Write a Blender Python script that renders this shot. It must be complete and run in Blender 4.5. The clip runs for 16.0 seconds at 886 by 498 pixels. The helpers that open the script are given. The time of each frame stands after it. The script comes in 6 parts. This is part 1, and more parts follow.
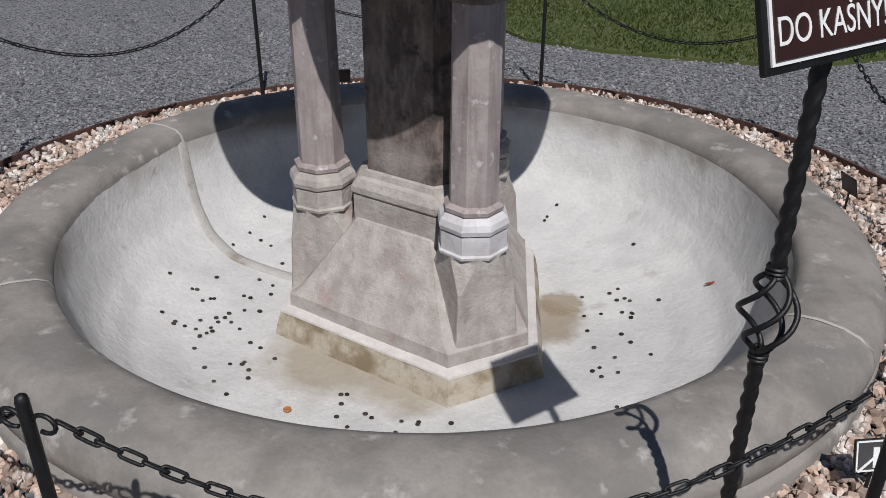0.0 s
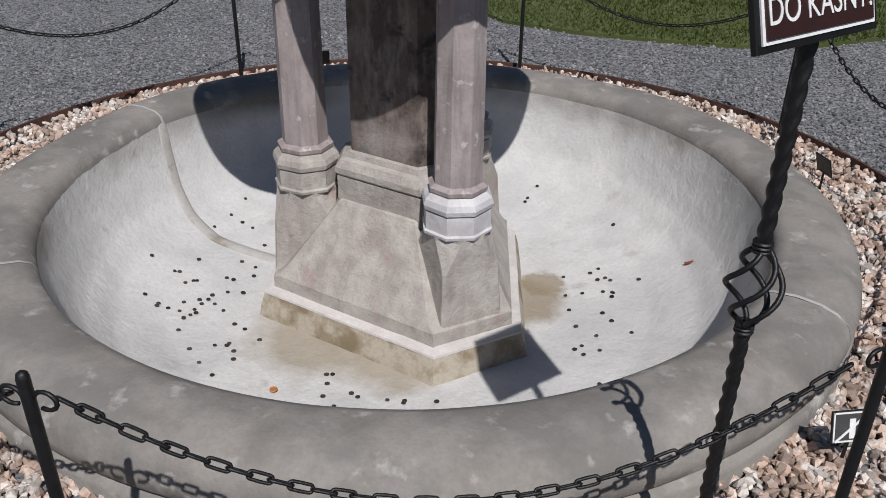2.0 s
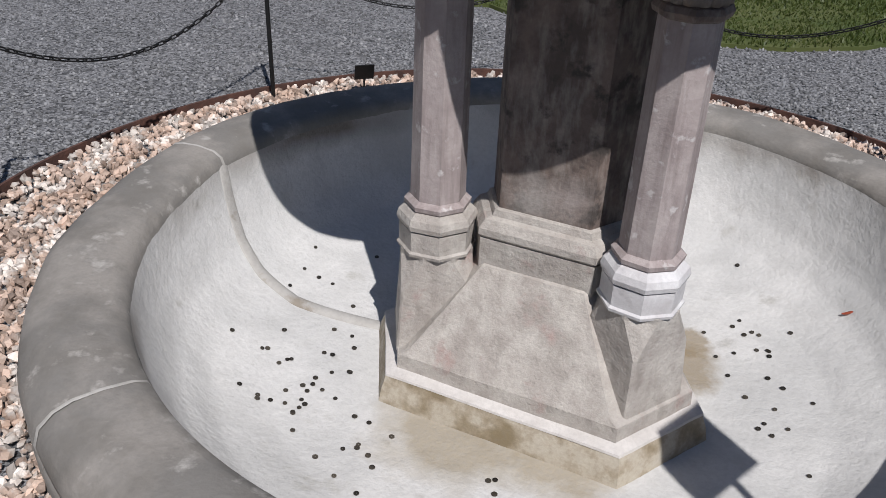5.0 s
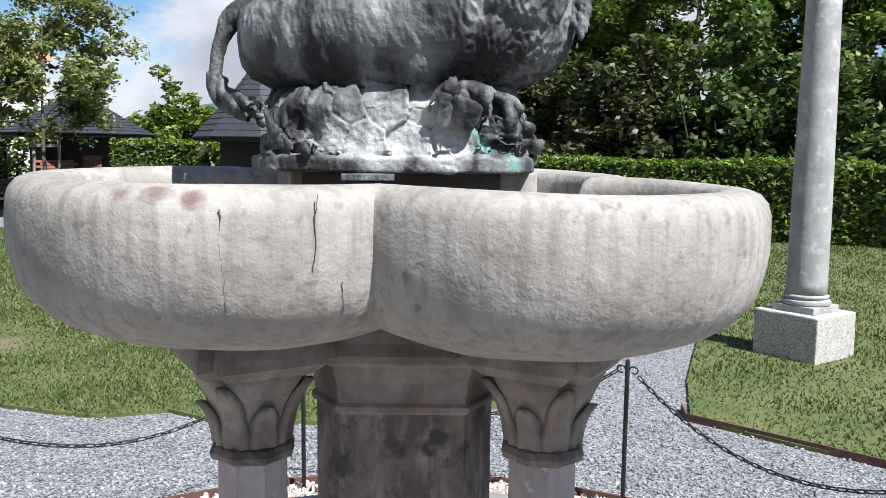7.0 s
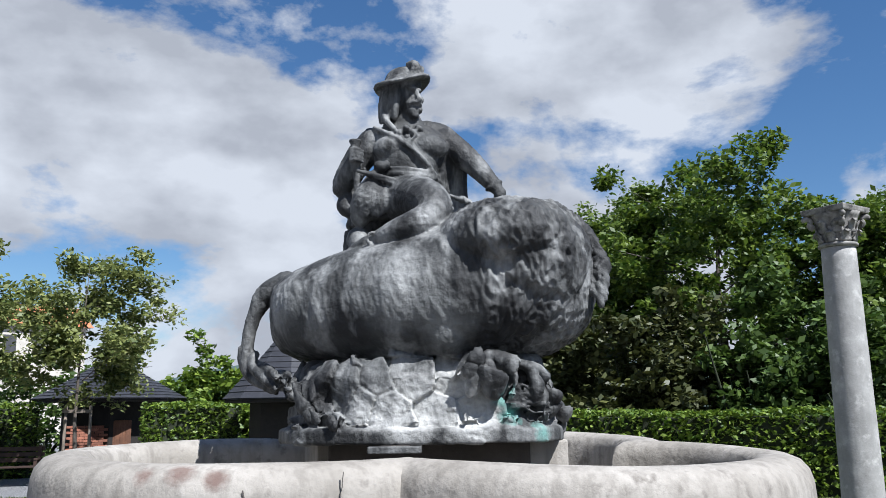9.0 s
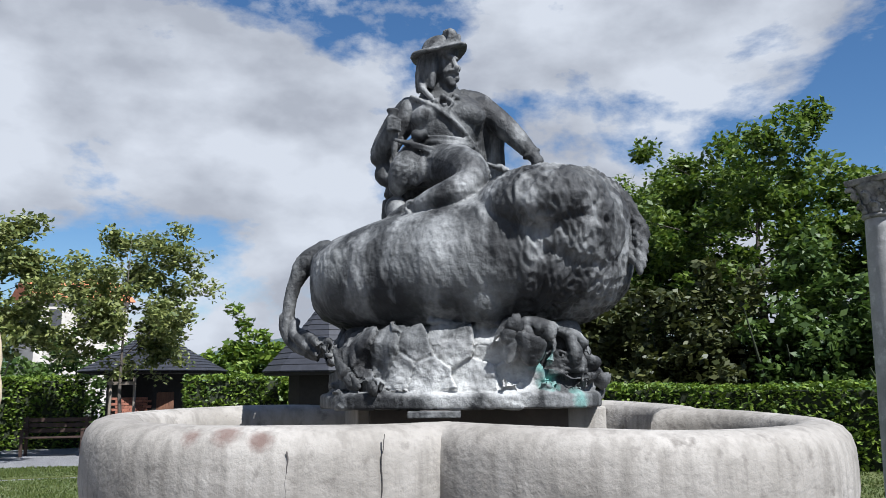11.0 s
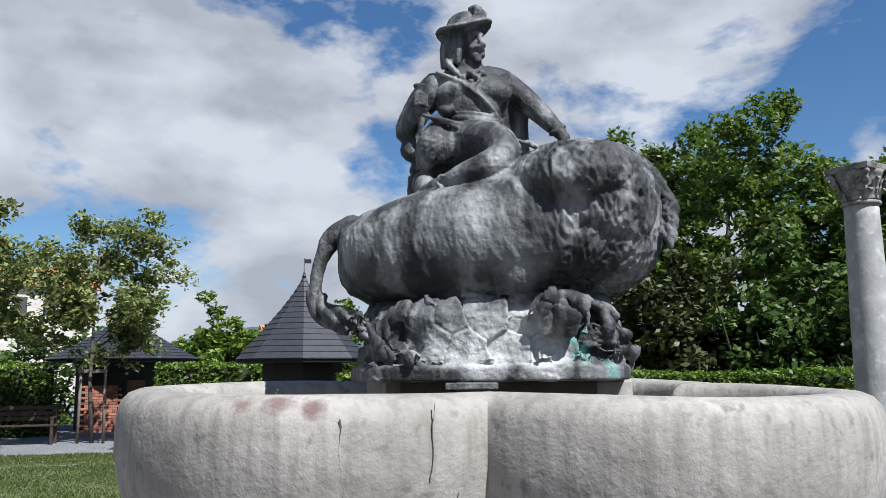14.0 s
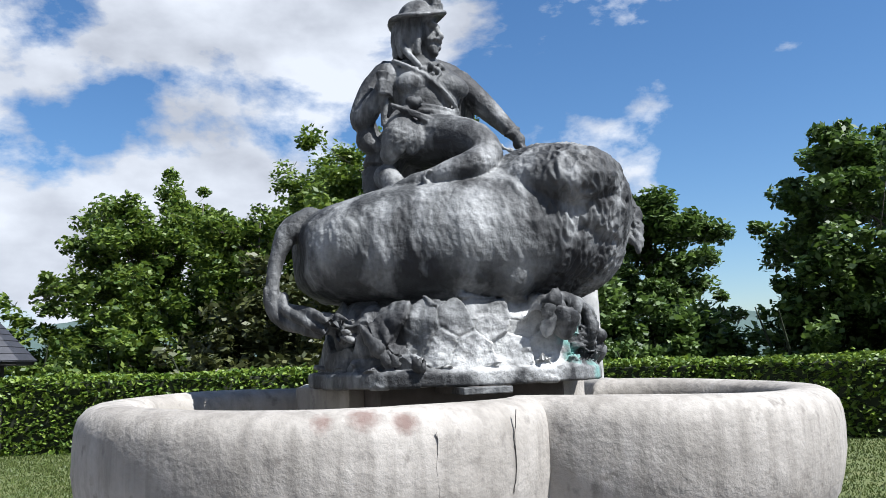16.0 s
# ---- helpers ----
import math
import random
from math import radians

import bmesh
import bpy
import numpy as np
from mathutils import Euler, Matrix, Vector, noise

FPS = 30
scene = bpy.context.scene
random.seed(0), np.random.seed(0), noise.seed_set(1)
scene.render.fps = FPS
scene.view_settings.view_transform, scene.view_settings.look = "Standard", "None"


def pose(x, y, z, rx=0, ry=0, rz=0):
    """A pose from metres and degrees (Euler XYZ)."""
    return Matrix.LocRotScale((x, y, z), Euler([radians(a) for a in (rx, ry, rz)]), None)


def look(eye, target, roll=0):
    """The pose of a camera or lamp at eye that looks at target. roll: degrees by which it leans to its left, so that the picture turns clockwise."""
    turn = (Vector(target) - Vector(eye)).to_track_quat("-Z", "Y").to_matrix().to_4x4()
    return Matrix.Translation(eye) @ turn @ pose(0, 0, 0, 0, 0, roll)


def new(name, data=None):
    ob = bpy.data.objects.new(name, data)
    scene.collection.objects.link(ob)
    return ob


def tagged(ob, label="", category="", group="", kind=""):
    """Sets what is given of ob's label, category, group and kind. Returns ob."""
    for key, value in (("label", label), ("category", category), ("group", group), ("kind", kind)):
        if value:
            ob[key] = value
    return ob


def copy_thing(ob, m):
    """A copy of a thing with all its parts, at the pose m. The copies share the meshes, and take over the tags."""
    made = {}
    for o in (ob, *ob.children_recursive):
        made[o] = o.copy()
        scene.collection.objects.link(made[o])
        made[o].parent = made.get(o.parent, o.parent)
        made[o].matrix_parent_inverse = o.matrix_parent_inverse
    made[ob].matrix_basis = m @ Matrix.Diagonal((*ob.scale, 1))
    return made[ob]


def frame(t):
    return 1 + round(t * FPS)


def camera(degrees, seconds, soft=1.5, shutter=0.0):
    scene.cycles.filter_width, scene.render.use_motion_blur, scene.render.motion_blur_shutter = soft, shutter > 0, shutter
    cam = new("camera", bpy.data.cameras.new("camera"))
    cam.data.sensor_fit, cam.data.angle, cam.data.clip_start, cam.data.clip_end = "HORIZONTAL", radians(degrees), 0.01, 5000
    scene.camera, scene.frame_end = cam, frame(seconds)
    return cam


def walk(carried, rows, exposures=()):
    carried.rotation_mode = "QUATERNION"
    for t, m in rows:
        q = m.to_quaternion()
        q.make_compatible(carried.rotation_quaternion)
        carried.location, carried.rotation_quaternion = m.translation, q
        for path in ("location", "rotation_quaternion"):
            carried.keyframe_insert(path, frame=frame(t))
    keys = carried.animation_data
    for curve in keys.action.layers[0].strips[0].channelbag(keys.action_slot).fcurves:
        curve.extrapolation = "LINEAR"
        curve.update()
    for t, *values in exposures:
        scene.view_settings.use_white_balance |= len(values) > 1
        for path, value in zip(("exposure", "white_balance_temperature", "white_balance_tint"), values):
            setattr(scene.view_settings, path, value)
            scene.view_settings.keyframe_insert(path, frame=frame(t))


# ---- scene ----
cam = camera(55.66, 16.0, soft=0.8)
PATH = [
    (0.00, (1.6206, -2.4508, 1.5181), (0.6836, -0.9536, 0.5798), 0.166),
    (0.50, (1.6219, -2.4481, 1.5106), (0.6831, -0.9667, 0.5494), -0.487),
    (1.00, (1.6225, -2.4515, 1.5082), (0.7107, -0.9627, 0.5324), -0.062),
    (1.50, (1.6221, -2.4654, 1.5022), (0.7362, -0.9596, 0.5285), 0.301),
    (2.00, (1.6045, -2.4906, 1.5191), (0.7296, -0.9776, 0.5469), 0.864),
    (2.50, (1.5477, -2.5225, 1.5357), (0.6748, -1.0019, 0.5736), 1.306),
    (3.00, (1.4297, -2.4608, 1.5044), (0.4621, -1.0290, 0.4976), -0.509),
    (3.20, (1.3756, -2.4134, 1.4973), (0.4223, -0.9938, 0.4600), -0.418),
    (5.30, (0.5313, -2.3176, 1.5375), (-0.0398, -0.6666, 0.5638), 2.210),
    (5.50, (0.4626, -2.2386, 1.5536), (-0.0055, -0.4953, 0.6925), 1.763),
    (6.00, (0.2460, -2.1441, 1.6414), (-0.0214, -0.2613, 1.0220), 1.194),
    (6.50, (0.0877, -2.1003, 1.6677), (0.0944, -0.1498, 1.2256), 0.643),
    (7.00, (0.0537, -2.0894, 1.6891), (0.1333, -0.1039, 1.4626), 0.717),
    (7.50, (0.0495, -2.0837, 1.7006), (0.1036, -0.0844, 1.7105), 0.474),
    (8.00, (0.0546, -2.1012, 1.7128), (0.0813, -0.1152, 1.9471), 0.117),
    (8.50, (0.0620, -2.1019, 1.7193), (0.0740, -0.1353, 2.0833), -0.563),
    (9.00, (0.0598, -2.1014, 1.7181), (0.0700, -0.1368, 2.0923), -0.655),
    (11.50, (0.0516, -2.1090, 1.6995), (-0.0333, -0.1325, 1.9936), -0.459),
    (12.00, (0.0460, -2.1032, 1.6982), (-0.0211, -0.1237, 1.9763), -0.644),
    (12.50, (0.0366, -2.1017, 1.6970), (-0.0377, -0.1219, 1.9708), -0.635),
    (13.00, (0.0166, -2.1002, 1.6931), (-0.0304, -0.1220, 1.9834), -0.664),
    (13.50, (-0.0295, -2.1171, 1.6751), (-0.0522, -0.1371, 1.9562), -0.342),
    (14.00, (-0.0811, -2.1143, 1.6697), (-0.0851, -0.1353, 1.9586), -0.529),
    (14.50, (-0.2312, -2.0381, 1.6416), (-0.1979, -0.0594, 1.9309), -0.666),
    (15.00, (-0.3651, -1.9689, 1.6649), (-0.0674, -0.0105, 1.9407), -1.668),
    (15.50, (-0.5658, -1.9407, 1.6700), (-0.0144, -0.0369, 1.9372), -1.672),
    (16.00, (-0.7216, -1.9157, 1.7008), (0.0304, -0.0811, 1.9633), -2.023),
]
walk(cam, [(t, look(eye, target, roll)) for t, eye, target, roll in PATH], exposures=[(0, -0.28, 6200, 13), (3.0, -0.26, 6200, 13), (5.3, 0.0, 6200, 13), (6.0, 0.56, 6150, 12), (6.5, 0.88, 6100, 11), (7.0, 1.28, 6000, 10), (7.5, 1.10, 5980, 10), (8.0, 1.06, 5920, 10), (9.0, 1.04, 5900, 10), (14.5, 0.96, 5900, 10), (15.5, 1.02, 5900, 10), (16, 1.32, 5950, 10)])

# ---- light ----
SUN = Vector((0.395, -0.454, 0.799)).normalized()
sun_data = bpy.data.lights.new("sun", "SUN")
sun_data.energy, sun_data.angle, sun_data.color = 5.0, radians(0.53), (1.0, 0.96, 0.90)
sun = new("sun", sun_data)
sun.matrix_world = look(SUN * 40, (0, 0, 0))
world = bpy.data.worlds.new("world")
scene.world = world
world.use_nodes = True


def sky():
    nt = world.node_tree
    N, K = nt.nodes, nt.links
    bg = N["Background"]
    bg.inputs[1].default_value = 0.05
    tex = N.new("ShaderNodeTexSky")
    tex.sky_type, tex.sun_disc = "NISHITA", False
    tex.sun_elevation = math.asin(SUN.z)
    tex.sun_rotation = math.atan2(SUN.x, SUN.y)
    tex.air_density, tex.dust_density, tex.ozone_density = 1.0, 0.4, 3.5
    co = N.new("ShaderNodeTexCoord")
    sep = N.new("ShaderNodeSeparateXYZ")
    K.new(co.outputs["Generated"], sep.inputs[0])
    mp = N.new("ShaderNodeMapping"); mp.inputs["Location"].default_value = CLOUD_SHIFT; mp.inputs["Scale"].default_value = (1.0, 1.0, 1.75)
    K.new(co.outputs["Generated"], mp.inputs[0])
    n1 = N.new("ShaderNodeTexNoise"); n1.inputs["Scale"].default_value = 2.6; n1.inputs["Detail"].default_value = 10; n1.inputs["Roughness"].default_value = 0.58
    n1.inputs["Distortion"].default_value = 0.1
    K.new(mp.outputs[0], n1.inputs["Vector"])
    # a cloud bank stands on one side of the sky, the other is nearly clear
    side = N.new("ShaderNodeMapRange"); side.inputs["From Min"].default_value, side.inputs["From Max"].default_value = 0.16, 0.42
    side.inputs["To Min"].default_value, side.inputs["To Max"].default_value = 0.070, -0.075
    K.new(sep.outputs["X"], side.inputs["Value"])
    bank = N.new("ShaderNodeMath"); bank.operation = "ADD"
    K.new(n1.outputs["Fac"], bank.inputs[0]); K.new(side.outputs["Result"], bank.inputs[1])
    ramp = N.new("ShaderNodeValToRGB")
    ramp.color_ramp.elements[0].position, ramp.color_ramp.elements[1].position = 0.470, 0.535
    # clouds stand low over the horizon; the sky overhead is clear
    high = N.new("ShaderNodeMapRange"); high.inputs["From Min"].default_value, high.inputs["From Max"].default_value = 0.50, 0.75
    high.inputs["To Min"].default_value, high.inputs["To Max"].default_value = 0.0, -0.25
    K.new(sep.outputs["Z"], high.inputs["Value"])
    tot = N.new("ShaderNodeMath"); tot.operation = "ADD"
    K.new(bank.outputs[0], tot.inputs[0]); K.new(high.outputs["Result"], tot.inputs[1])
    K.new(tot.outputs[0], ramp.inputs[0])
    n2 = N.new("ShaderNodeTexNoise"); n2.inputs["Scale"].default_value = 5.5; n2.inputs["Detail"].default_value = 9
    K.new(mp.outputs[0], n2.inputs["Vector"])
    shade = N.new("ShaderNodeValToRGB")
    shade.color_ramp.elements[0].color, shade.color_ramp.elements[1].color = (4.6, 4.7, 5.0, 1), (7.3, 7.4, 7.6, 1)
    shade.color_ramp.elements[0].position, shade.color_ramp.elements[1].position = 0.40, 0.60
    K.new(n2.outputs["Fac"], shade.inputs[0])
    deep = N.new("ShaderNodeHueSaturation"); deep.inputs["Saturation"].default_value, deep.inputs["Value"].default_value = 1.15, 1.04
    K.new(tex.outputs[0], deep.inputs["Color"])
    mix = N.new("ShaderNodeMix"); mix.data_type = "RGBA"
    K.new(ramp.outputs[0], mix.inputs["Factor"]); K.new(deep.outputs["Color"], mix.inputs["A"]); K.new(shade.outputs[0], mix.inputs["B"])
    K.new(mix.outputs["Result"], bg.inputs[0])


CLOUD_SHIFT = (0.35, 0.2, 0.0)
sky()


# ---- materials ----
def mat(name, c1, c2, scale=6.0, rough=0.8, bump=0.3, fine=60.0, metal=0.0, streak=None, spot=None, lo=0.38, hi=0.62, depth=0.004, stretch=None, random_hue=0.0, island=False, cells=None, extra=(), band=None):
    """c1, c2: two colours that a broad noise mixes. streak: colour, amount of stretched upright streaks. spot: colour,
    scale, from, to of blotches.
    cells: scale of fine cells (grit). extra: (colour, centre, radius, softness) stains and painted sunlight, each with
    a place of its own.
    band: colour, from, to, a ragged change of colour between two heights."""
    m = bpy.data.materials.new(name)
    m.use_nodes = True
    nt = m.node_tree
    N, K = nt.nodes, nt.links
    b = N["Principled BSDF"]
    pos = N.new("ShaderNodeNewGeometry").outputs["Position"]

    def noise_at(s, detail=5, vec=pos, rough_=0.6):
        n = N.new("ShaderNodeTexNoise")
        n.inputs["Scale"].default_value, n.inputs["Detail"].default_value, n.inputs["Roughness"].default_value = s, detail, rough_
        K.new(vec, n.inputs["Vector"])
        return n.outputs["Fac"]

    def ramp_of(v, a, z):
        r = N.new("ShaderNodeMapRange")
        r.inputs["From Min"].default_value, r.inputs["From Max"].default_value = a, z
        K.new(v, r.inputs["Value"])
        return r.outputs["Result"]

    def mixed(f, a, z):
        x = N.new("ShaderNodeMix"); x.data_type = "RGBA"
        if isinstance(f, float):
            x.inputs["Factor"].default_value = f
        else:
            K.new(f, x.inputs["Factor"])
        for sock, v in ((x.inputs["A"], a), (x.inputs["B"], z)):
            if isinstance(v, tuple):
                sock.default_value = (*v, 1)
            else:
                K.new(v, sock)
        return x.outputs["Result"]

    def times(v, k):
        x = N.new("ShaderNodeMath"); x.operation = "MULTIPLY"
        K.new(v, x.inputs[0])
        if isinstance(k, float):
            x.inputs[1].default_value = k
        else:
            K.new(k, x.inputs[1])
        return x.outputs[0]

    col = mixed(ramp_of(noise_at(scale), lo, hi), c1, c2)
    if streak:
        mp = N.new("ShaderNodeMapping"); mp.inputs["Scale"].default_value = (1, 1, streak[3] if len(streak) > 3 else 0.12)
        K.new(pos, mp.inputs[0])
        col = mixed(times(ramp_of(noise_at(streak[2] if len(streak) > 2 else 22, 4, mp.outputs[0]), 0.46, 0.66), float(streak[1])), col, streak[0])
    if spot:
        col = mixed(ramp_of(noise_at(spot[1], 6), spot[2], spot[3]), col, spot[0])
    for colour, centre, radius, soft_ in extra:
        dv = N.new("ShaderNodeVectorMath"); dv.operation = "DISTANCE"; dv.inputs[1].default_value = centre
        K.new(pos, dv.inputs[0])
        wob = N.new("ShaderNodeMath"); wob.operation = "MULTIPLY_ADD"; wob.inputs[1].default_value = radius * 0.9
        K.new(noise_at(2.2 / radius, 5), wob.inputs[0]); K.new(dv.outputs["Value"], wob.inputs[2])
        col = mixed(times(ramp_of(wob.outputs[0], radius * 1.45, radius * (1.45 - soft_)), 0.8), col, colour)
    if band:
        sz = N.new("ShaderNodeSeparateXYZ"); K.new(pos, sz.inputs[0])
        wz = N.new("ShaderNodeMath"); wz.operation = "MULTIPLY_ADD"; wz.inputs[1].default_value = 1.6 * (band[2] - band[1])
        K.new(noise_at(3.5, 6), wz.inputs[0]); K.new(sz.outputs["Z"], wz.inputs[2])
        col = mixed(times(times(ramp_of(wz.outputs[0], band[1] + 0.8 * (band[2] - band[1]), band[2] + 0.8 * (band[2] - band[1])), 0.9), ramp_of(noise_at(1.4, 3), 0.38, 0.6)), col, band[0])
    g = noise_at(fine, 4)
    col = mixed(times(ramp_of(g, 0.4, 0.75), 0.28), col, tuple(0.55 * x for x in c1))
    h = g
    if cells:
        v = N.new("ShaderNodeTexVoronoi"); v.inputs["Scale"].default_value = cells
        K.new(pos, v.inputs["Vector"])
        hs = N.new("ShaderNodeSeparateColor"); K.new(v.outputs["Color"], hs.inputs[0])
        col = mixed(times(hs.outputs[0], 0.75), col, tuple(min(1, 2.1 * x) for x in c2))
        col = mixed(ramp_of(hs.outputs[1], 0.55, 0.95), col, tuple(0.4 * x for x in c1))
        h = v.outputs["Distance"]
    if random_hue:
        src = N.new("ShaderNodeNewGeometry").outputs["Random Per Island"] if island else N.new("ShaderNodeObjectInfo").outputs["Random"]
        hs = N.new("ShaderNodeHueSaturation")
        val = N.new("ShaderNodeMapRange"); val.inputs["To Min"].default_value, val.inputs["To Max"].default_value = 1 - random_hue, 1 + random_hue
        K.new(src, val.inputs["Value"]); K.new(val.outputs["Result"], hs.inputs["Value"])
        K.new(col, hs.inputs["Color"])
        col = hs.outputs["Color"]
    K.new(col, b.inputs["Base Color"])
    b.inputs["Metallic"].default_value = metal
    rr = N.new("ShaderNodeMapRange"); rr.inputs["To Min"].default_value, rr.inputs["To Max"].default_value = rough - 0.1, min(1, rough + 0.12)
    K.new(g, rr.inputs["Value"]); K.new(rr.outputs["Result"], b.inputs["Roughness"])
    if bump:
        bp = N.new("ShaderNodeBump"); bp.inputs["Strength"].default_value, bp.inputs["Distance"].default_value = bump, depth
        K.new(h, bp.inputs["Height"])
        bp2 = N.new("ShaderNodeBump"); bp2.inputs["Strength"].default_value, bp2.inputs["Distance"].default_value = bump, depth * 3
        K.new(noise_at(fine * 0.22, 5), bp2.inputs["Height"]); K.new(bp.outputs[0], bp2.inputs["Normal"])
        K.new(bp2.outputs[0], b.inputs["Normal"])
    return m


def leaf_mat(name, c1, c2, through_=0.35):
    m = bpy.data.materials.new(name)
    m.use_nodes = True
    N, K = m.node_tree.nodes, m.node_tree.links
    b = N["Principled BSDF"]
    rnd = N.new("ShaderNodeNewGeometry").outputs["Random Per Island"]
    x = N.new("ShaderNodeMix"); x.data_type = "RGBA"
    x.inputs["A"].default_value, x.inputs["B"].default_value = (*c1, 1), (*c2, 1)
    K.new(rnd, x.inputs["Factor"])
    K.new(x.outputs["Result"], b.inputs["Base Color"])
    b.inputs["Roughness"].default_value = 0.55
    tr = N.new("ShaderNodeBsdfTranslucent")
    K.new(x.outputs["Result"], tr.inputs[0])
    ms = N.new("ShaderNodeMixShader"); ms.inputs[0].default_value = through_
    K.new(b.outputs[0], ms.inputs[1]); K.new(tr.outputs[0], ms.inputs[2])
    K.new(ms.outputs[0], N["Material Output"].inputs["Surface"])
    return m


STAIN = (0.20, 0.155, 0.09)
# the band turns the plaster darker brown towards the lip
M_BASIN = mat("basin_plaster", (0.58, 0.57, 0.55), (0.49, 0.485, 0.47), 2.2, 0.85, 0.5, 60, depth=0.005, streak=((0.46, 0.45, 0.43), 0.3, 9, 1.0), spot=((0.36, 0.345, 0.31), 7, 0.63, 0.78), band=((0.15, 0.12, 0.09), 0.05, 0.14),
              extra=[((0.30, 0.25, 0.17), (-0.1, -0.5, -0.28), 0.30, 0.5), ((0.30, 0.25, 0.17), (0.25, -0.48, -0.28), 0.22, 0.5), ((0.24, 0.185, 0.11), (0.46, 0.14, -0.28), 0.19, 0.4), ((0.24, 0.185, 0.11), (0.47, 0.30, -0.28), 0.11, 0.3)])
M_COVER = mat("old_plaster", (0.42, 0.405, 0.38), (0.33, 0.315, 0.29), 6.0, 0.85, 0.4, 70, spot=((0.24, 0.21, 0.17), 9, 0.58, 0.7))
M_RIM = mat("rim_stone", (0.27, 0.25, 0.225), (0.185, 0.175, 0.16), 3.0, 0.85, 0.3, 90, spot=((0.40, 0.38, 0.35), 9, 0.59, 0.70), streak=((0.14, 0.128, 0.11), 0.5, 7, 1.0), lo=0.43, hi=0.57)
M_PLINTH = mat("plinth_stone", (0.47, 0.44, 0.40), (0.34, 0.305, 0.275), 9.0, 0.85, 0.7, 110, spot=((0.33, 0.245, 0.22), 8, 0.60, 0.72), streak=((0.22, 0.195, 0.17), 0.4, 18, 0.5), lo=0.32, hi=0.68)
M_STEP = mat("stained_step", (0.44, 0.40, 0.33), (0.36, 0.30, 0.215), 5.0, 0.85, 0.35, 80, spot=(STAIN, 5, 0.47, 0.60))
M_LEDGE = mat("pale_mortar", (0.60, 0.57, 0.54), (0.5, 0.47, 0.44), 9.0, 0.9, 0.4, 90)
# the two pale extras paint the sunlit foot of the pillar into its colour
M_PILLAR = mat("pillar_stone", (0.17, 0.128, 0.108), (0.085, 0.066, 0.057), 9.0, 0.75, 0.4, 80, streak=((0.33, 0.29, 0.26), 0.5, 30, 0.3), spot=((0.045, 0.038, 0.034), 11, 0.54, 0.64), lo=0.42, hi=0.58, extra=[((0.36, 0.33, 0.305), (0.0, -0.22, 0.40), 0.11, 0.9), ((0.34, 0.30, 0.28), (0.12, -0.20, 0.43), 0.09, 0.9)])
M_CAPSTONE = mat("capital_brown_stone", (0.27, 0.235, 0.205), (0.15, 0.125, 0.105), 9.0, 0.85, 0.5, 80, spot=((0.26, 0.17, 0.11), 7, 0.58, 0.70), streak=((0.09, 0.075, 0.065), 0.4, 20, 0.5))
M_SHAFT = mat("shaft_stone", (0.40, 0.35, 0.335), (0.32, 0.27, 0.26), 8.0, 0.8, 0.3, 90, streak=((0.18, 0.14, 0.135), 0.6, 26, 0.12), spot=((0.52, 0.49, 0.48), 16, 0.60, 0.68))
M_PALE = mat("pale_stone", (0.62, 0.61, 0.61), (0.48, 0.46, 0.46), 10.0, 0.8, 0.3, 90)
M_BOWL = mat("bowl_stone", (0.315, 0.293, 0.262), (0.222, 0.204, 0.178), 4.5, 0.85, 0.40, 85, streak=((0.115, 0.102, 0.086), 0.48, 40, 0.08), spot=((0.15, 0.135, 0.118), 26, 0.58, 0.70), depth=0.004,
             extra=[((0.105, 0.058, 0.046), (-0.36, -0.70, 1.618), 0.030, 0.6), ((0.105, 0.058, 0.046), (-0.30, -0.715, 1.612), 0.026, 0.6), ((0.105, 0.058, 0.046), (-0.42, -0.69, 1.612), 0.022, 0.6), ((0.105, 0.058, 0.046), (-0.255, -0.705, 1.575), 0.014, 0.6)])
ROCK = (0.46, 0.46, 0.445)
M_BRONZE = mat("weathered_bronze", (0.0416, 0.0432, 0.0432), (0.0136, 0.014, 0.0148), 7.0, 0.70, 0.6, 110, metal=0.1, streak=((0.264, 0.268, 0.264), 0.75, 15, 0.3), spot=((0.0072, 0.0072, 0.008), 6, 0.54, 0.66), depth=0.0035, lo=0.42, hi=0.58,
               extra=[((0.27, 0.275, 0.27), (-0.02, -0.41, 1.97), 0.11, 0.9), ((0.24, 0.245, 0.24), (-0.27, -0.25, 1.96), 0.07, 0.9), ((0.22, 0.225, 0.22), (0.07, -0.40, 1.89), 0.075, 0.9), (ROCK, (0.02, -0.37, 1.74), 0.075, 0.6), (ROCK, (0.12, -0.37, 1.70), 0.075, 0.6), (ROCK, (-0.08, -0.37, 1.71), 0.06, 0.6), (ROCK, (0.10, -0.37, 1.77), 0.06, 0.6), (ROCK, (0.0, -0.38, 1.685), 0.06, 0.6), ((0.13, 0.33, 0.29), (0.185, -0.375, 1.75), 0.035, 0.7), ((0.13, 0.33, 0.29), (0.20, -0.36, 1.70), 0.03, 0.7), ((0.13, 0.33, 0.29), (0.26, -0.34, 1.665), 0.03, 0.7)])
M_IRON = mat("black_iron", (0.003, 0.003, 0.0034), (0.006, 0.006, 0.0064), 30, 0.50, 0.2, 160)
M_EDGE = mat("rusty_edging", (0.10, 0.045, 0.032), (0.055, 0.028, 0.022), 12, 0.85, 0.4, 120)
M_PEBBLE = mat("pale_pebble", (0.50, 0.385, 0.315), (0.36, 0.26, 0.20), 5, 0.7, 0.25, 140, random_hue=0.5, island=True, spot=((0.58, 0.53, 0.48), 9, 0.5, 0.58))
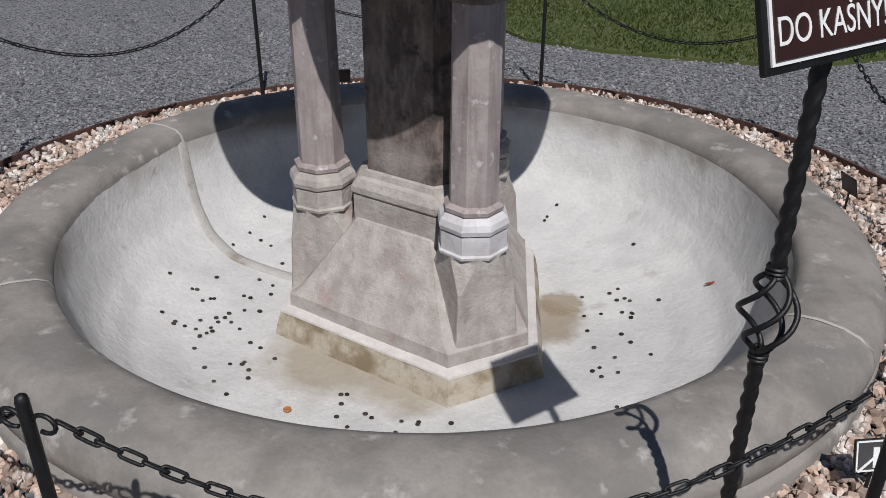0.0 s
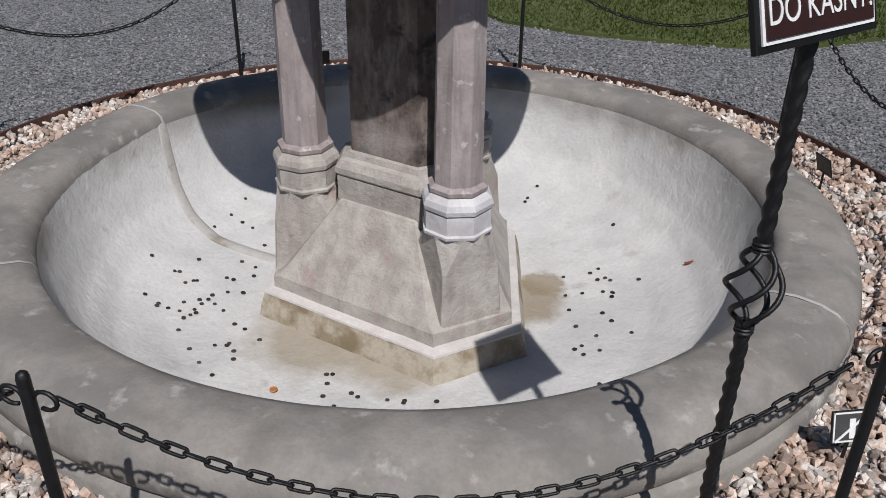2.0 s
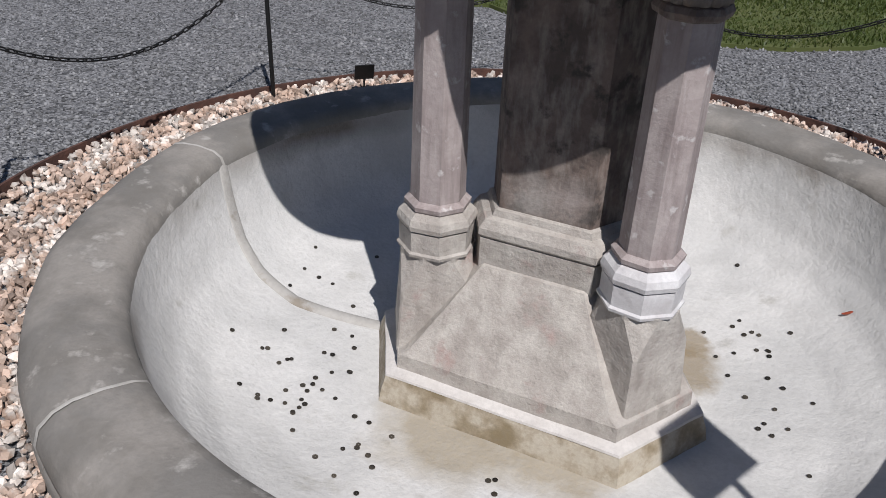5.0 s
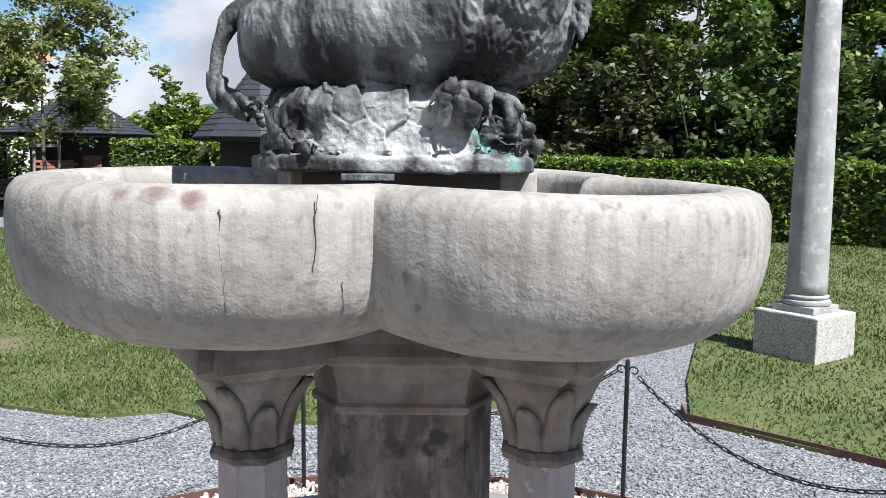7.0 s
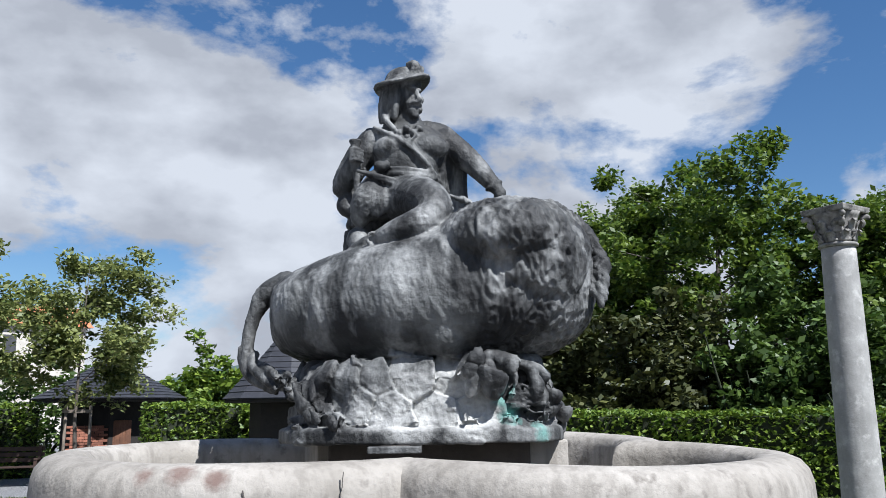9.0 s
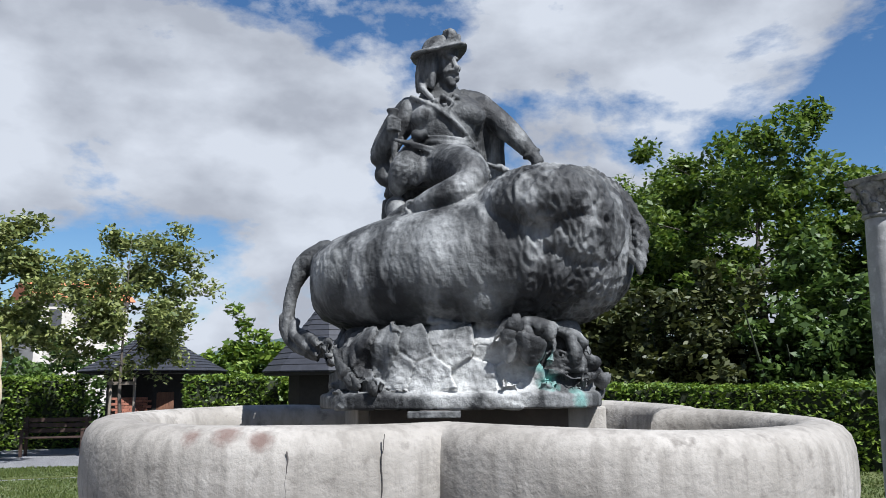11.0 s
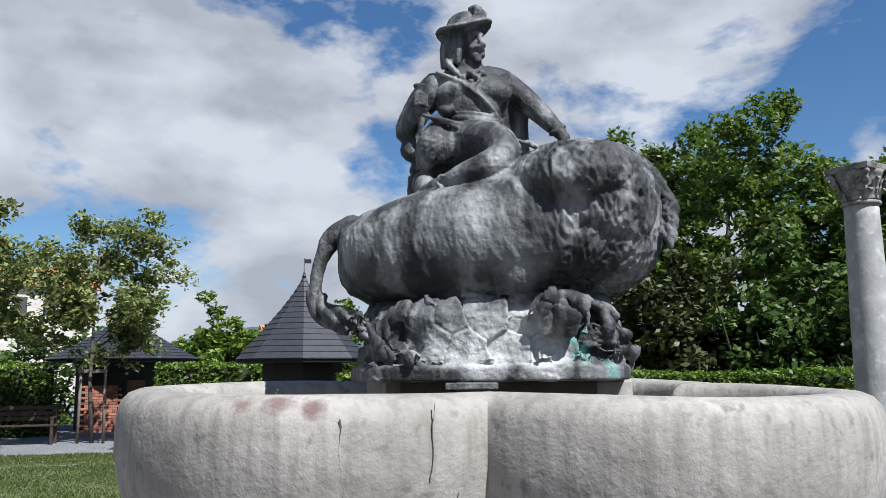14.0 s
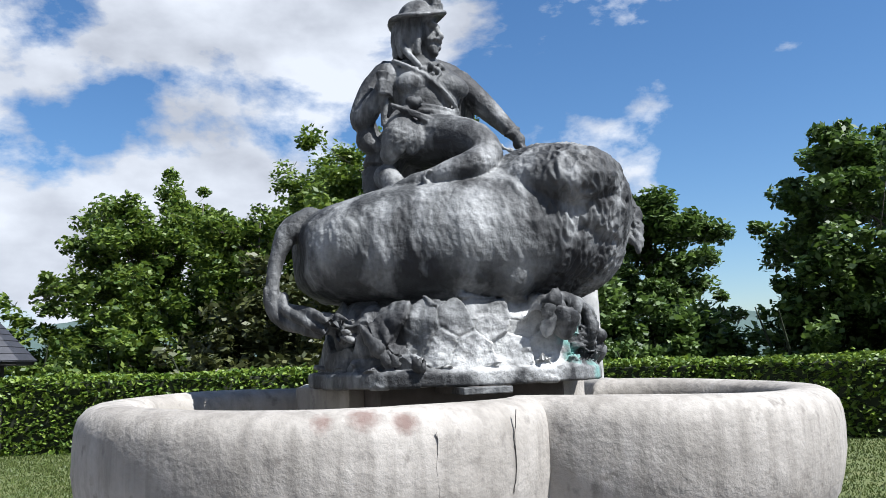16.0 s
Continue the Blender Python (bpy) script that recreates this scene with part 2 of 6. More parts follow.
M_GRAVEL = mat("grey_gravel", (0.118, 0.12, 0.127), (0.16, 0.16, 0.165), 1.2, 0.9, 0.9, 90, cells=75, depth=0.012)
M_CHIP = mat("grey_chipping", (0.15, 0.153, 0.16), (0.215, 0.215, 0.218), 3, 0.85, 0.3, 90, random_hue=0.55, island=True)
M_SOIL = mat("lawn_soil", (0.0496, 0.072, 0.0128), (0.088, 0.096, 0.0272), 1.6, 0.95, 0.4, 45, extra=[((0.136, 0.104, 0.064), (-3.5, 5.0, 0.025), 0.42, 0.6)])
M_GRASS = leaf_mat("grass_blade", (0.044, 0.072, 0.0104), (0.092, 0.112, 0.0272), 0.3)
M_LEAF_TREE = leaf_mat("tree_leaf", (0.02854, 0.06777, 0.008561), (0.1427, 0.1998, 0.02568), 0.4)
M_LEAF_DARK = leaf_mat("dark_leaf", (0.02893, 0.06199, 0.01157), (0.09918, 0.157, 0.02893), 0.35)
M_LEAF_APPLE = leaf_mat("sapling_leaf", (0.06206, 0.0931, 0.02069), (0.2482, 0.269, 0.08275), 0.35)
M_LEAF_HEDGE = leaf_mat("hedge_leaf", (0.0428, 0.09416, 0.008561), (0.1712, 0.2398, 0.02568), 0.3)
M_LEAF_OLIVE = leaf_mat("conifer_leaf", (0.02497, 0.03567, 0.008561), (0.07134, 0.07847, 0.01784), 0.2)
M_BARK = mat("bark", (0.10, 0.085, 0.07), (0.055, 0.045, 0.038), 14, 0.9, 0.6, 60, streak=((0.03, 0.026, 0.022), 0.6, 30, 0.15))
# near-black in place of bark or leaf colour: painted shade within foliage
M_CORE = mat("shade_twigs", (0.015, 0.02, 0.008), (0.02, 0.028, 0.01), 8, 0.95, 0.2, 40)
M_COLUMN = mat("column_stone", (0.3139, 0.3103, 0.2996), (0.2354, 0.2319, 0.2247), 6, 0.85, 0.35, 60, spot=((0.3924, 0.3852, 0.371), 9, 0.55, 0.68), streak=((0.1712, 0.1676, 0.1605), 0.45, 10, 0.4))
M_CAPITAL = mat("capital_stone", (0.26, 0.25, 0.235), (0.14, 0.135, 0.125), 14, 0.9, 0.5, 70, spot=((0.05, 0.048, 0.045), 10, 0.52, 0.68))
M_GRANITE = mat("granite_block", (0.36, 0.345, 0.32), (0.27, 0.255, 0.235), 10, 0.9, 0.6, 60, cells=130, depth=0.006)
M_SLATE = mat("slate", (0.01722, 0.01837, 0.02411), (0.02583, 0.02698, 0.03444), 5, 0.6, 0.4, 40, streak=((0.01435, 0.01492, 0.01837), 0.5, 12, 0.6))
M_BRICK = mat("red_brick", (0.30, 0.12, 0.075), (0.22, 0.085, 0.055), 8, 0.85, 0.3, 60, random_hue=0.35)
M_WOOD = mat("brown_wood", (0.16, 0.07, 0.035), (0.10, 0.042, 0.022), 5, 0.7, 0.3, 60, streak=((0.06, 0.026, 0.014), 0.6, 30, 0.1))
M_DARKWOOD = mat("dark_bench_wood", (0.045, 0.022, 0.014), (0.028, 0.014, 0.010), 5, 0.7, 0.3, 60, streak=((0.02, 0.01, 0.007), 0.6, 30, 0.1))
M_STAKE = mat("grey_stake", (0.19, 0.155, 0.12), (0.12, 0.10, 0.08), 7, 0.85, 0.3, 60, streak=((0.08, 0.065, 0.05), 0.5, 30, 0.1))
M_DARKSLAB = mat("dark_slab", (0.035, 0.036, 0.04), (0.05, 0.05, 0.055), 5, 0.55, 0.2, 80)
M_RENDER = mat("white_render", (0.48, 0.45, 0.40), (0.40, 0.37, 0.33), 2, 0.9, 0.2, 40)
M_TILE = mat("orange_roof", (0.45, 0.16, 0.07), (0.34, 0.115, 0.05), 4, 0.8, 0.3, 30)
M_HILL = mat("far_wood", (0.035, 0.06, 0.05), (0.05, 0.085, 0.075), 0.02, 0.95, 0.0, 0.2)
M_SIGN = mat("maroon_panel", (0.035, 0.012, 0.010), (0.028, 0.010, 0.009), 20, 0.45, 0.05, 200)
M_CANVAS = mat("beige_canvas", (0.46, 0.38, 0.27), (0.38, 0.31, 0.22), 5, 0.9, 0.3, 90, streak=((0.28, 0.22, 0.15), 0.4, 20, 0.2))
M_WHITE = mat("white_paint", (0.80, 0.80, 0.78), (0.74, 0.74, 0.72), 20, 0.6, 0.05, 200)
M_GREYPANEL = mat("dark_grey_panel", (0.06, 0.06, 0.062), (0.05, 0.05, 0.05), 20, 0.5, 0.05, 200)
M_COIN = mat("dull_coin", (0.10, 0.085, 0.065), (0.045, 0.04, 0.035), 40, 0.5, 0.2, 300, metal=0.5, random_hue=0.5)
M_COPPER = mat("orange_coin", (0.62, 0.27, 0.09), (0.5, 0.2, 0.06), 40, 0.5, 0.1, 300, metal=0.3)
M_DRYLEAF = mat("red_leaf", (0.35, 0.06, 0.03), (0.25, 0.05, 0.02), 40, 0.8, 0.1, 300)
M_DARKSTONE = mat("dark_stone", (0.07, 0.06, 0.055), (0.045, 0.04, 0.036), 9, 0.85, 0.3, 60)
# boards made near-black: the shade under the eaves is in the colour
M_EAVE_SHADE = mat("eave_shade_boards", (0.016, 0.013, 0.011), (0.011, 0.009, 0.008), 9, 0.85, 0.2, 40)


# ---- helpers of this scene ----
def mesh_of(name, bm, material, smooth=False, angle=None):
    me = bpy.data.meshes.new(name)
    bm.normal_update()
    bm.to_mesh(me)
    bm.free()
    me.materials.append(material)
    if smooth:
        for p in me.polygons:
            p.use_smooth = True
        if angle:
            me.set_sharp_from_angle(angle=radians(angle))
    return me


def part(name, bm, material, parent=None, label="", smooth=False, angle=None):
    ob = new(name, mesh_of(name, bm, material, smooth, angle))
    ob.parent = parent
    if label:
        tagged(ob, label)
    return ob


def data_part(name, verts, faces, material, parent=None, label="", smooth=False):
    me = bpy.data.meshes.new(name)
    me.from_pydata(verts, [], faces)
    me.materials.append(material)
    if smooth:
        me.polygons.foreach_set("use_smooth", [True] * len(me.polygons))
    me.update()
    ob = new(name, me)
    ob.parent = parent
    if label:
        tagged(ob, label)
    return ob


def empty(name, label, category, group="", kind="", at=None):
    ob = new(name)
    if at is not None:
        ob.matrix_basis = at
    return tagged(ob, label, category, group, kind)


def box(bm, sx, sy, sz, m=Matrix(), bevel=0.0, taper=1.0):
    """A block on its base, bevelled; taper scales its top."""
    r = bmesh.ops.create_cube(bm, size=1, matrix=Matrix.Translation((0, 0, 0.5)))
    for v in r["verts"]:
        k = taper if v.co.z > 0.5 else 1
        v.co = Vector((v.co.x * sx * k, v.co.y * sy * k, v.co.z * sz))
    es = list({e for v in r["verts"] for e in v.link_edges})
    vs = r["verts"]
    if bevel:
        g = bmesh.ops.bevel(bm, geom=es, offset=bevel, segments=2, affect="EDGES", profile=0.6)
        vs = list({v for f in g["faces"] for v in f.verts} | {v for v in vs if v.is_valid})
        seen_, todo = set(vs), list(vs)
        while todo:
            for e in todo.pop().link_edges:
                for w in e.verts:
                    if w not in seen_:
                        seen_.add(w); todo.append(w)
        vs = list(seen_)
    for v in vs:
        v.co = m @ v.co
    return vs


def loft(bm, rings, cap=True, closed=True):
    """Joins rings of equally many points with quads."""
    vs = [[bm.verts.new(p) for p in ring] for ring in rings]
    n = len(vs[0])
    for a, b in zip(vs, vs[1:]):
        for i in range(n if closed else n - 1):
            j = (i + 1) % n
            bm.faces.new((a[i], a[j], b[j], b[i]))
    if cap:
        bm.faces.new(list(reversed(vs[0])))
        bm.faces.new(vs[-1])
    return vs


def polygon(n, apothem, z, turn=0.0, cx=0.0, cy=0.0):
    r = apothem / math.cos(math.pi / n)
    return [(cx + r * math.cos(turn + 2 * math.pi * (i + 0.5) / n), cy + r * math.sin(turn + 2 * math.pi * (i + 0.5) / n), z) for i in range(n)]


def tri_hex(ha, hb, z):
    """A hexagon with three long sides at distance ha (the first faces -y) and three short ones at hb."""
    out = []
    for k in range(6):
        a0, d0 = radians(-90 + 60 * k), (ha if k % 2 == 0 else hb)
        a1, d1 = radians(-90 + 60 * (k + 1)), (ha if k % 2 == 1 else hb)
        det = math.cos(a0) * math.sin(a1) - math.cos(a1) * math.sin(a0)
        out.append(((d0 * math.sin(a1) - d1 * math.sin(a0)) / det, (math.cos(a0) * d1 - math.cos(a1) * d0) / det, z))
    return out


def lathe(bm, profile, n=48, a0=0.0, a1=2 * math.pi, cap=False):
    full = abs(a1 - a0 - 2 * math.pi) < 1e-6
    cnt = n if full else n + 1
    rings = [[(r * math.cos(a0 + (a1 - a0) * i / n), r * math.sin(a0 + (a1 - a0) * i / n), z) for i in range(cnt)] for r, z in profile]
    return loft(bm, rings, cap=cap, closed=full)


def tube(bm, pts, radii, n=8, cap=True):
    rings = []
    pts = [Vector(p) for p in pts]
    ref = Vector((0.31, 0.17, 0.93))
    for i, p in enumerate(pts):
        d = (pts[min(i + 1, len(pts) - 1)] - pts[max(i - 1, 0)]).normalized()
        u = d.cross(ref)
        if u.length < 0.05:
            u = d.cross(Vector((1, 0, 0)))
        u.normalize()
        w = d.cross(u)
        r = radii[i] if hasattr(radii, "__len__") else radii
        rings.append([p + r * (math.cos(2 * math.pi * k / n) * u + math.sin(2 * math.pi * k / n) * w) for k in range(n)])
    return loft(bm, rings, cap=cap)


def at_az(az, dist, z=0.0):
    """A place by its bearing (degrees from +y towards +x) and distance from the front of the fountain."""
    return Vector((dist * math.sin(radians(az)), -2.2 + dist * math.cos(radians(az)), z))


# ---- ground ----
def ground():
    bm = bmesh.new()
    rings = [[(r * math.cos(2 * math.pi * i / 96), r * math.sin(2 * math.pi * i / 96), z) for i in range(96)] for r, z in ((1.50, -0.01), (2.13, -0.01), (2.16, 0.0), (6, 0.0), (40, 0.0), (300, -1.0), (2500, -20.0))]
    loft(bm, rings, cap=False)
    tagged(part("ground", bm, M_GRAVEL), "grey crushed gravel yard round the fountain", "ground", kind="structure")


ground()


def lawn_sheet(name, outline, label):
    bm = bmesh.new()
    top = [bm.verts.new((x, y, 0.025)) for x, y in outline]
    low = [bm.verts.new((x, y, -0.02)) for x, y in outline]
    bm.faces.new(top)
    for i in range(len(top)):
        j = (i + 1) % len(top)
        bm.faces.new((top[i], low[i], low[j], top[j]))
    bmesh.ops.recalc_face_normals(bm, faces=bm.faces)
    return tagged(part(name, bm, M_SOIL), label, "lawn", kind="structure")


LAWN_BACK = [(-4.6, 5.6), (-3.8, 4.45), (-3.2, 3.85), (-2.6, 3.35), (-2.2, 3.2), (-1.9, 3.12), (-1.5, 3.25), (-1.1, 3.0), (-0.5, 3.0), (0.0, 3.1), (0.5, 3.25), (0.95, 3.55), (1.3, 4.0), (2.5, 5.95), (3.6, 8.5), (4.95, 12.0), (6.4, 16.5), (-2.0, 20.0), (-5.6, 14.2), (-10.0, 12.6), (-8.4, 7.6)]
LAWN_SIDE = [(1.86, 3.06), (2.3, 2.6), (2.75, 2.2), (4.2, 1.0), (14, -3), (22, 4), (14, 13), (7.6, 16.4), (5.25, 12.0), (2.95, 6.0), (2.15, 4.0)]
LAWN_FAR = [(-5.7, 14.6), (-10.2, 13.0), (-11.4, 14.8), (-6.2, 16.4)]
lawn_sheet("lawn_back", LAWN_BACK, "sunlit mown lawn with worn bare patches")
lawn_sheet("lawn_side", LAWN_SIDE, "sunlit mown lawn behind a steel edge")
lawn_sheet("lawn_far", LAWN_FAR, "narrow strip of mown lawn beyond a path")


def inside(x, y, poly):
    hit = np.zeros(len(x), bool)
    for (x0, y0), (x1, y1) in zip(poly, poly[1:] + poly[:1]):
        with np.errstate(divide="ignore", invalid="ignore"):
            hit ^= ((y0 > y) != (y1 > y)) & (x < (x1 - x0) * (y - y0) / (y1 - y0 + 1e-12) + x0)
    return hit


def grass(name, poly, count, near, label):
    rng = np.random.default_rng(4)
    xs, ys = zip(*poly)
    x, y = rng.uniform(min(xs), max(xs), count * 6), rng.uniform(min(ys), max(ys), count * 6)
    dist = np.hypot(x, y + 2.2)
    keep = inside(x, y, poly) & (rng.random(len(x)) < np.clip((near / dist) ** 1.3, 0, 1)) & (dist < 21)
    x, y, dist = x[keep][:count], y[keep][:count], dist[keep][:count]
    bare = (np.hypot(x + 3.5, y - 5.0) < 0.2 + 0.5 * rng.random(len(x))) & (rng.random(len(x)) < 0.8)
    x, y, dist = x[~bare], y[~bare], dist[~bare]
    n = len(x)
    patch = 0.75 + 0.25 * np.sin(3.1 * x + 1.7 * np.sin(2.3 * y)) * np.sin(2.7 * y + x)
    h = rng.uniform(0.012, 0.030, n) * patch * (1 + 0.06 * dist)
    wd = rng.uniform(0.003, 0.006, n) * (1 + 0.15 * dist)
    a, lean = rng.uniform(0, 2 * np.pi, n), rng.uniform(0.0, 0.03, n)
    la = rng.uniform(0, 2 * np.pi, n)
    v = np.empty((n, 3, 3))
    v[:, 0] = np.stack([x - wd * np.cos(a), y - wd * np.sin(a), np.full(n, 0.02)], 1)
    v[:, 1] = np.stack([x + wd * np.cos(a), y + wd * np.sin(a), np.full(n, 0.02)], 1)
    v[:, 2] = np.stack([x + lean * np.cos(la), y + lean * np.sin(la), 0.025 + h], 1)
    ob = data_part(name, v.reshape(-1, 3).tolist(), np.arange(3 * n).reshape(-1, 3).tolist(), M_GRASS)
    tagged(ob, label, "grass", kind="stuff")


grass("grass", LAWN_BACK, 150000, 6.0, "short green grass blades of the mown lawn")
grass("grass", LAWN_SIDE, 120000, 6.5, "short green grass blades beside the gravel path")
grass("grass", LAWN_FAR, 9000, 30, "short green grass blades of a far lawn strip")

# steel edge of the side lawn
bm = bmesh.new()
for p, q in (((1.84, 3.08), (2.75, 2.18)), ((2.75, 2.18), (4.2, 0.98)), ((1.84, 3.08), (1.88, 3.3))):
    d = Vector(q) - Vector(p)
    box(bm, d.length, 0.012, 0.07, Matrix.Translation(((p[0] + q[0]) / 2, (p[1] + q[1]) / 2, -0.02)) @ Matrix.Rotation(math.atan2(d.y, d.x), 4, "Z"))
tagged(part("lawn_edge", bm, M_EDGE), "rusty steel strip edging the lawn", "edging", kind="structure")


def scatter_stones(name, count, place, size, material, label, category, seed, sub=1, rough=0.13, smooth=True):
    """Many small rounded stones in one mesh."""
    rng = np.random.default_rng(seed)
    bm = bmesh.new()
    bmesh.ops.create_icosphere(bm, subdivisions=sub, radius=1)
    base = np.array([v.co for v in bm.verts])
    faces = np.array([[v.index for v in f.verts] for f in bm.faces])
    bm.free()
    n = count
    pos_ = place(rng, n)
    s = rng.uniform(size[0], size[1], (n, 1)) * np.stack([rng.uniform(0.8, 1.35, n), rng.uniform(0.7, 1.0, n), rng.uniform(0.5, 0.8, n)], 1)
    q = rng.normal(size=(n, 4)); q /= np.linalg.norm(q, axis=1)[:, None]
    w, x, y, z = q.T
    R = np.stack([1 - 2 * (y * y + z * z), 2 * (x * y - z * w), 2 * (x * z + y * w), 2 * (x * y + z * w), 1 - 2 * (x * x + z * z), 2 * (y * z - x * w), 2 * (x * z - y * w), 2 * (y * z + x * w), 1 - 2 * (x * x + y * y)], 1).reshape(n, 3, 3)
    lump = 1 + rng.normal(0, rough, (n, len(base), 1))
    v = np.einsum("nij,nkj->nki", R, base[None] * lump * s[:, None]) + pos_[:, None]
    f = faces[None] + (np.arange(n) * len(base))[:, None, None]
    ob = data_part(name, v.reshape(-1, 3).tolist(), f.reshape(-1, 3).tolist(), material, smooth=smooth)
    return tagged(ob, label, category, kind="stuff")


def ring_place(rng, n):
    r = np.sqrt(rng.uniform(1.56 ** 2, 2.10 ** 2, n))
    a = rng.uniform(0, 2 * np.pi, n)
    return np.stack([r * np.cos(a), r * np.sin(a), rng.uniform(-0.012, 0.020, n)], 1)


scatter_stones("pebble_bed", 21000, ring_place, (0.009, 0.021), M_PEBBLE, "loose pale pink and cream pebbles round the basin", "pebbles", 3, rough=0.19, smooth=False)


def yard_place(rng, n):
    r = 2.17 + 2.6 * rng.random(n) ** 1.3
    a = rng.uniform(radians(-10), radians(200), n)
    return np.stack([r * np.cos(a), r * np.sin(a), rng.uniform(-0.004, 0.006, n)], 1)


scatter_stones("loose_gravel", 15000, yard_place, (0.006, 0.014), M_CHIP, "loose grey crushed stone chips on the yard", "gravel", 5)

bm = bmesh.new()
lathe(bm, [(2.115, -0.03), (2.115, 0.035), (2.128, 0.035), (2.128, -0.03)], 128)
tagged(part("steel_edging", bm, M_EDGE, smooth=True, angle=40), "rusty steel ring holding the pebble bed", "edging", kind="structure")

# ---- fountain: basin ----
C = Matrix.Translation((0.045, -0.05, 0)) @ Matrix.Rotation(radians(-2.0), 4, "Z")
FLOOR = [(0.0, -0.292), (0.6, -0.287), (0.95, -0.252), (1.12, -0.19), (1.215, -0.105), (1.265, 0.0), (1.292, 0.09), (1.304, 0.16)]


def floor_z(r):
    return float(np.interp(r, [p[0] for p in FLOOR], [p[1] for p in FLOOR]))


basin = empty("fountain_basin", "round grey stone fountain basin, dry, with a pale plastered bowl", "basin", at=C)
bm = bmesh.new()
prof = []
for i in range(61):
    r = 1.304 * i / 60
    prof.append((max(r, 0.004), floor_z(r) - 0.012 * math.sin(math.pi * min(1, r / 1.304)) ** 2))
vs = lathe(bm, prof, 120)
for ring in vs:
    for v in ring:
        v.co.z += 0.006 * noise.noise(v.co * 3.0) + 0.002 * noise.noise(v.co * 13.0)
part("bowl_floor", bm, M_BASIN, basin, "pale grey plastered bowl with stains and hairline scratches", smooth=True)
RIM = [(1.33, -0.12), (1.303, 0.10), (1.305, 0.165), (1.318, 0.198), (1.35, 0.214), (1.42, 0.222), (1.49, 0.219), (1.535, 0.205), (1.572, 0.175), (1.588, 0.13), (1.586, 0.095), (1.566, 0.075), (1.560, 0.066), (1.584, 0.058), (1.590, 0.045), (1.592, -0.06)]
JOINTS = [-178, -118.5, -3.2, 182]
for a0, a1 in zip(JOINTS, JOINTS[1:]):
    bm = bmesh.new()
    vs = lathe(bm, RIM, max(20, int((a1 - a0) / 2)), radians(a0) + 0.0016, radians(a1) - 0.0016)
    bm.faces.new([r[0] for r in vs]); bm.faces.new([r[-1] for r in reversed(vs)])
    for ring in vs:
        for v in ring:
            k = 0.008 * noise.noise(v.co * 2.1) + 0.003 * noise.noise(v.co * 9)
            v.co.z += k
            v.co.x *= 1 + 0.5 * k; v.co.y *= 1 + 0.5 * k
    part("rim_stone", bm, M_RIM, basin, smooth=True, angle=50)
for a in JOINTS[:-1]:
    # worn mortar in each joint, a little proud
    bm = bmesh.new()
    rings = []
    for r, z in RIM[2:11]:
        w = 0.007 + 0.004 * noise.noise(Vector((r * 9, a, 0)))
        t0 = radians(a) + 0.012 * noise.noise(Vector((r * 6, a, 3)))
        e = Vector((math.cos(t0), math.sin(t0), 0)); s = Vector((-math.sin(t0), math.cos(t0), 0))
        p = e * r + Vector((0, 0, z))
        rings.append([p - s * w - e * 0.001, p + Vector((0, 0, 0.0045)) + e * 0.0015, p + s * w - e * 0.001])
    loft(bm, rings, cap=False, closed=False)
    part("mortar_joint", bm, M_COVER, basin, "pale crumbling mortar", smooth=True)
# the channel that runs down the bowl to the plinth
bm = bmesh.new()
rings = []
for i in range(40):
    r = 1.325 - 0.86 * i / 39
    a = radians(-178) + 0.10 * math.sin(i / 39 * 3.0) + 0.07 * (i / 39)
    e = Vector((math.cos(a), math.sin(a), 0)); s = Vector((-e.y, e.x, 0))
    z = floor_z(r) - 0.012 * math.sin(math.pi * min(1, r / 1.304)) ** 2 if r < 1.304 else 0.17
    z += 0.006 * noise.noise(Vector((e.x * r, e.y * r, z)) * 3.0)
    rings.append([e * r + s * 0.028 * math.cos(t) + Vector((0, 0, z - 0.003 + 0.016 * math.sin(t))) for t in np.linspace(math.pi, 0, 9)])
loft(bm, rings, cap=False, closed=False)
part("pipe_cover", bm, M_COVER, basin, "plastered pipe cover running down the bowl", smooth=True)

# ---- fountain: plinth, pillar, columns ----
plinth = empty("fountain_plinth", "six-sided weathered stone plinth with stepped base, on the basin floor", "plinth", at=C)


def tier(name, rows, material, label="", bevel=0.006):
    bm = bmesh.new()
    loft(bm, [tri_hex(0.96 * a, 0.96 * b, z) for a, b, z in rows])
    bmesh.ops.subdivide_edges(bm, edges=[e for e in bm.edges if e.calc_length() > 0.12], cuts=5, use_grid_fill=True)
    for v in bm.verts:
        v.co += 0.004 * Vector((noise.noise(v.co * 9), noise.noise(v.co * 9 + Vector((7, 0, 0))), 0.6 * noise.noise(v.co * 9 + Vector((0, 5, 0)))))
    part(name, bm, material, plinth, label, smooth=True, angle=28)


tier("step", [(0.475, 0.60, -0.31), (0.462, 0.588, -0.25), (0.445, 0.572, -0.205)], M_STEP, "brown-stained bottom step")
tier("mortar_ledge", [(0.448, 0.575, -0.206), (0.446, 0.573, -0.198), (0.40, 0.53, -0.184)], M_LEDGE, "pale mortar ledge")
tier("band", [(0.412, 0.535, -0.20), (0.408, 0.532, -0.135)], M_PLINTH)
tier("weathering", [(0.408, 0.53, -0.136), (0.396, 0.50, -0.12), (0.222, 0.26, 0.165), (0.20, 0.24, 0.175)], M_PLINTH, "sloped pinkish grey stone face")
PILLAR = empty("fountain_pillar", "dark streaked six-sided stone pillar under the bowl", "pillar", at=C)


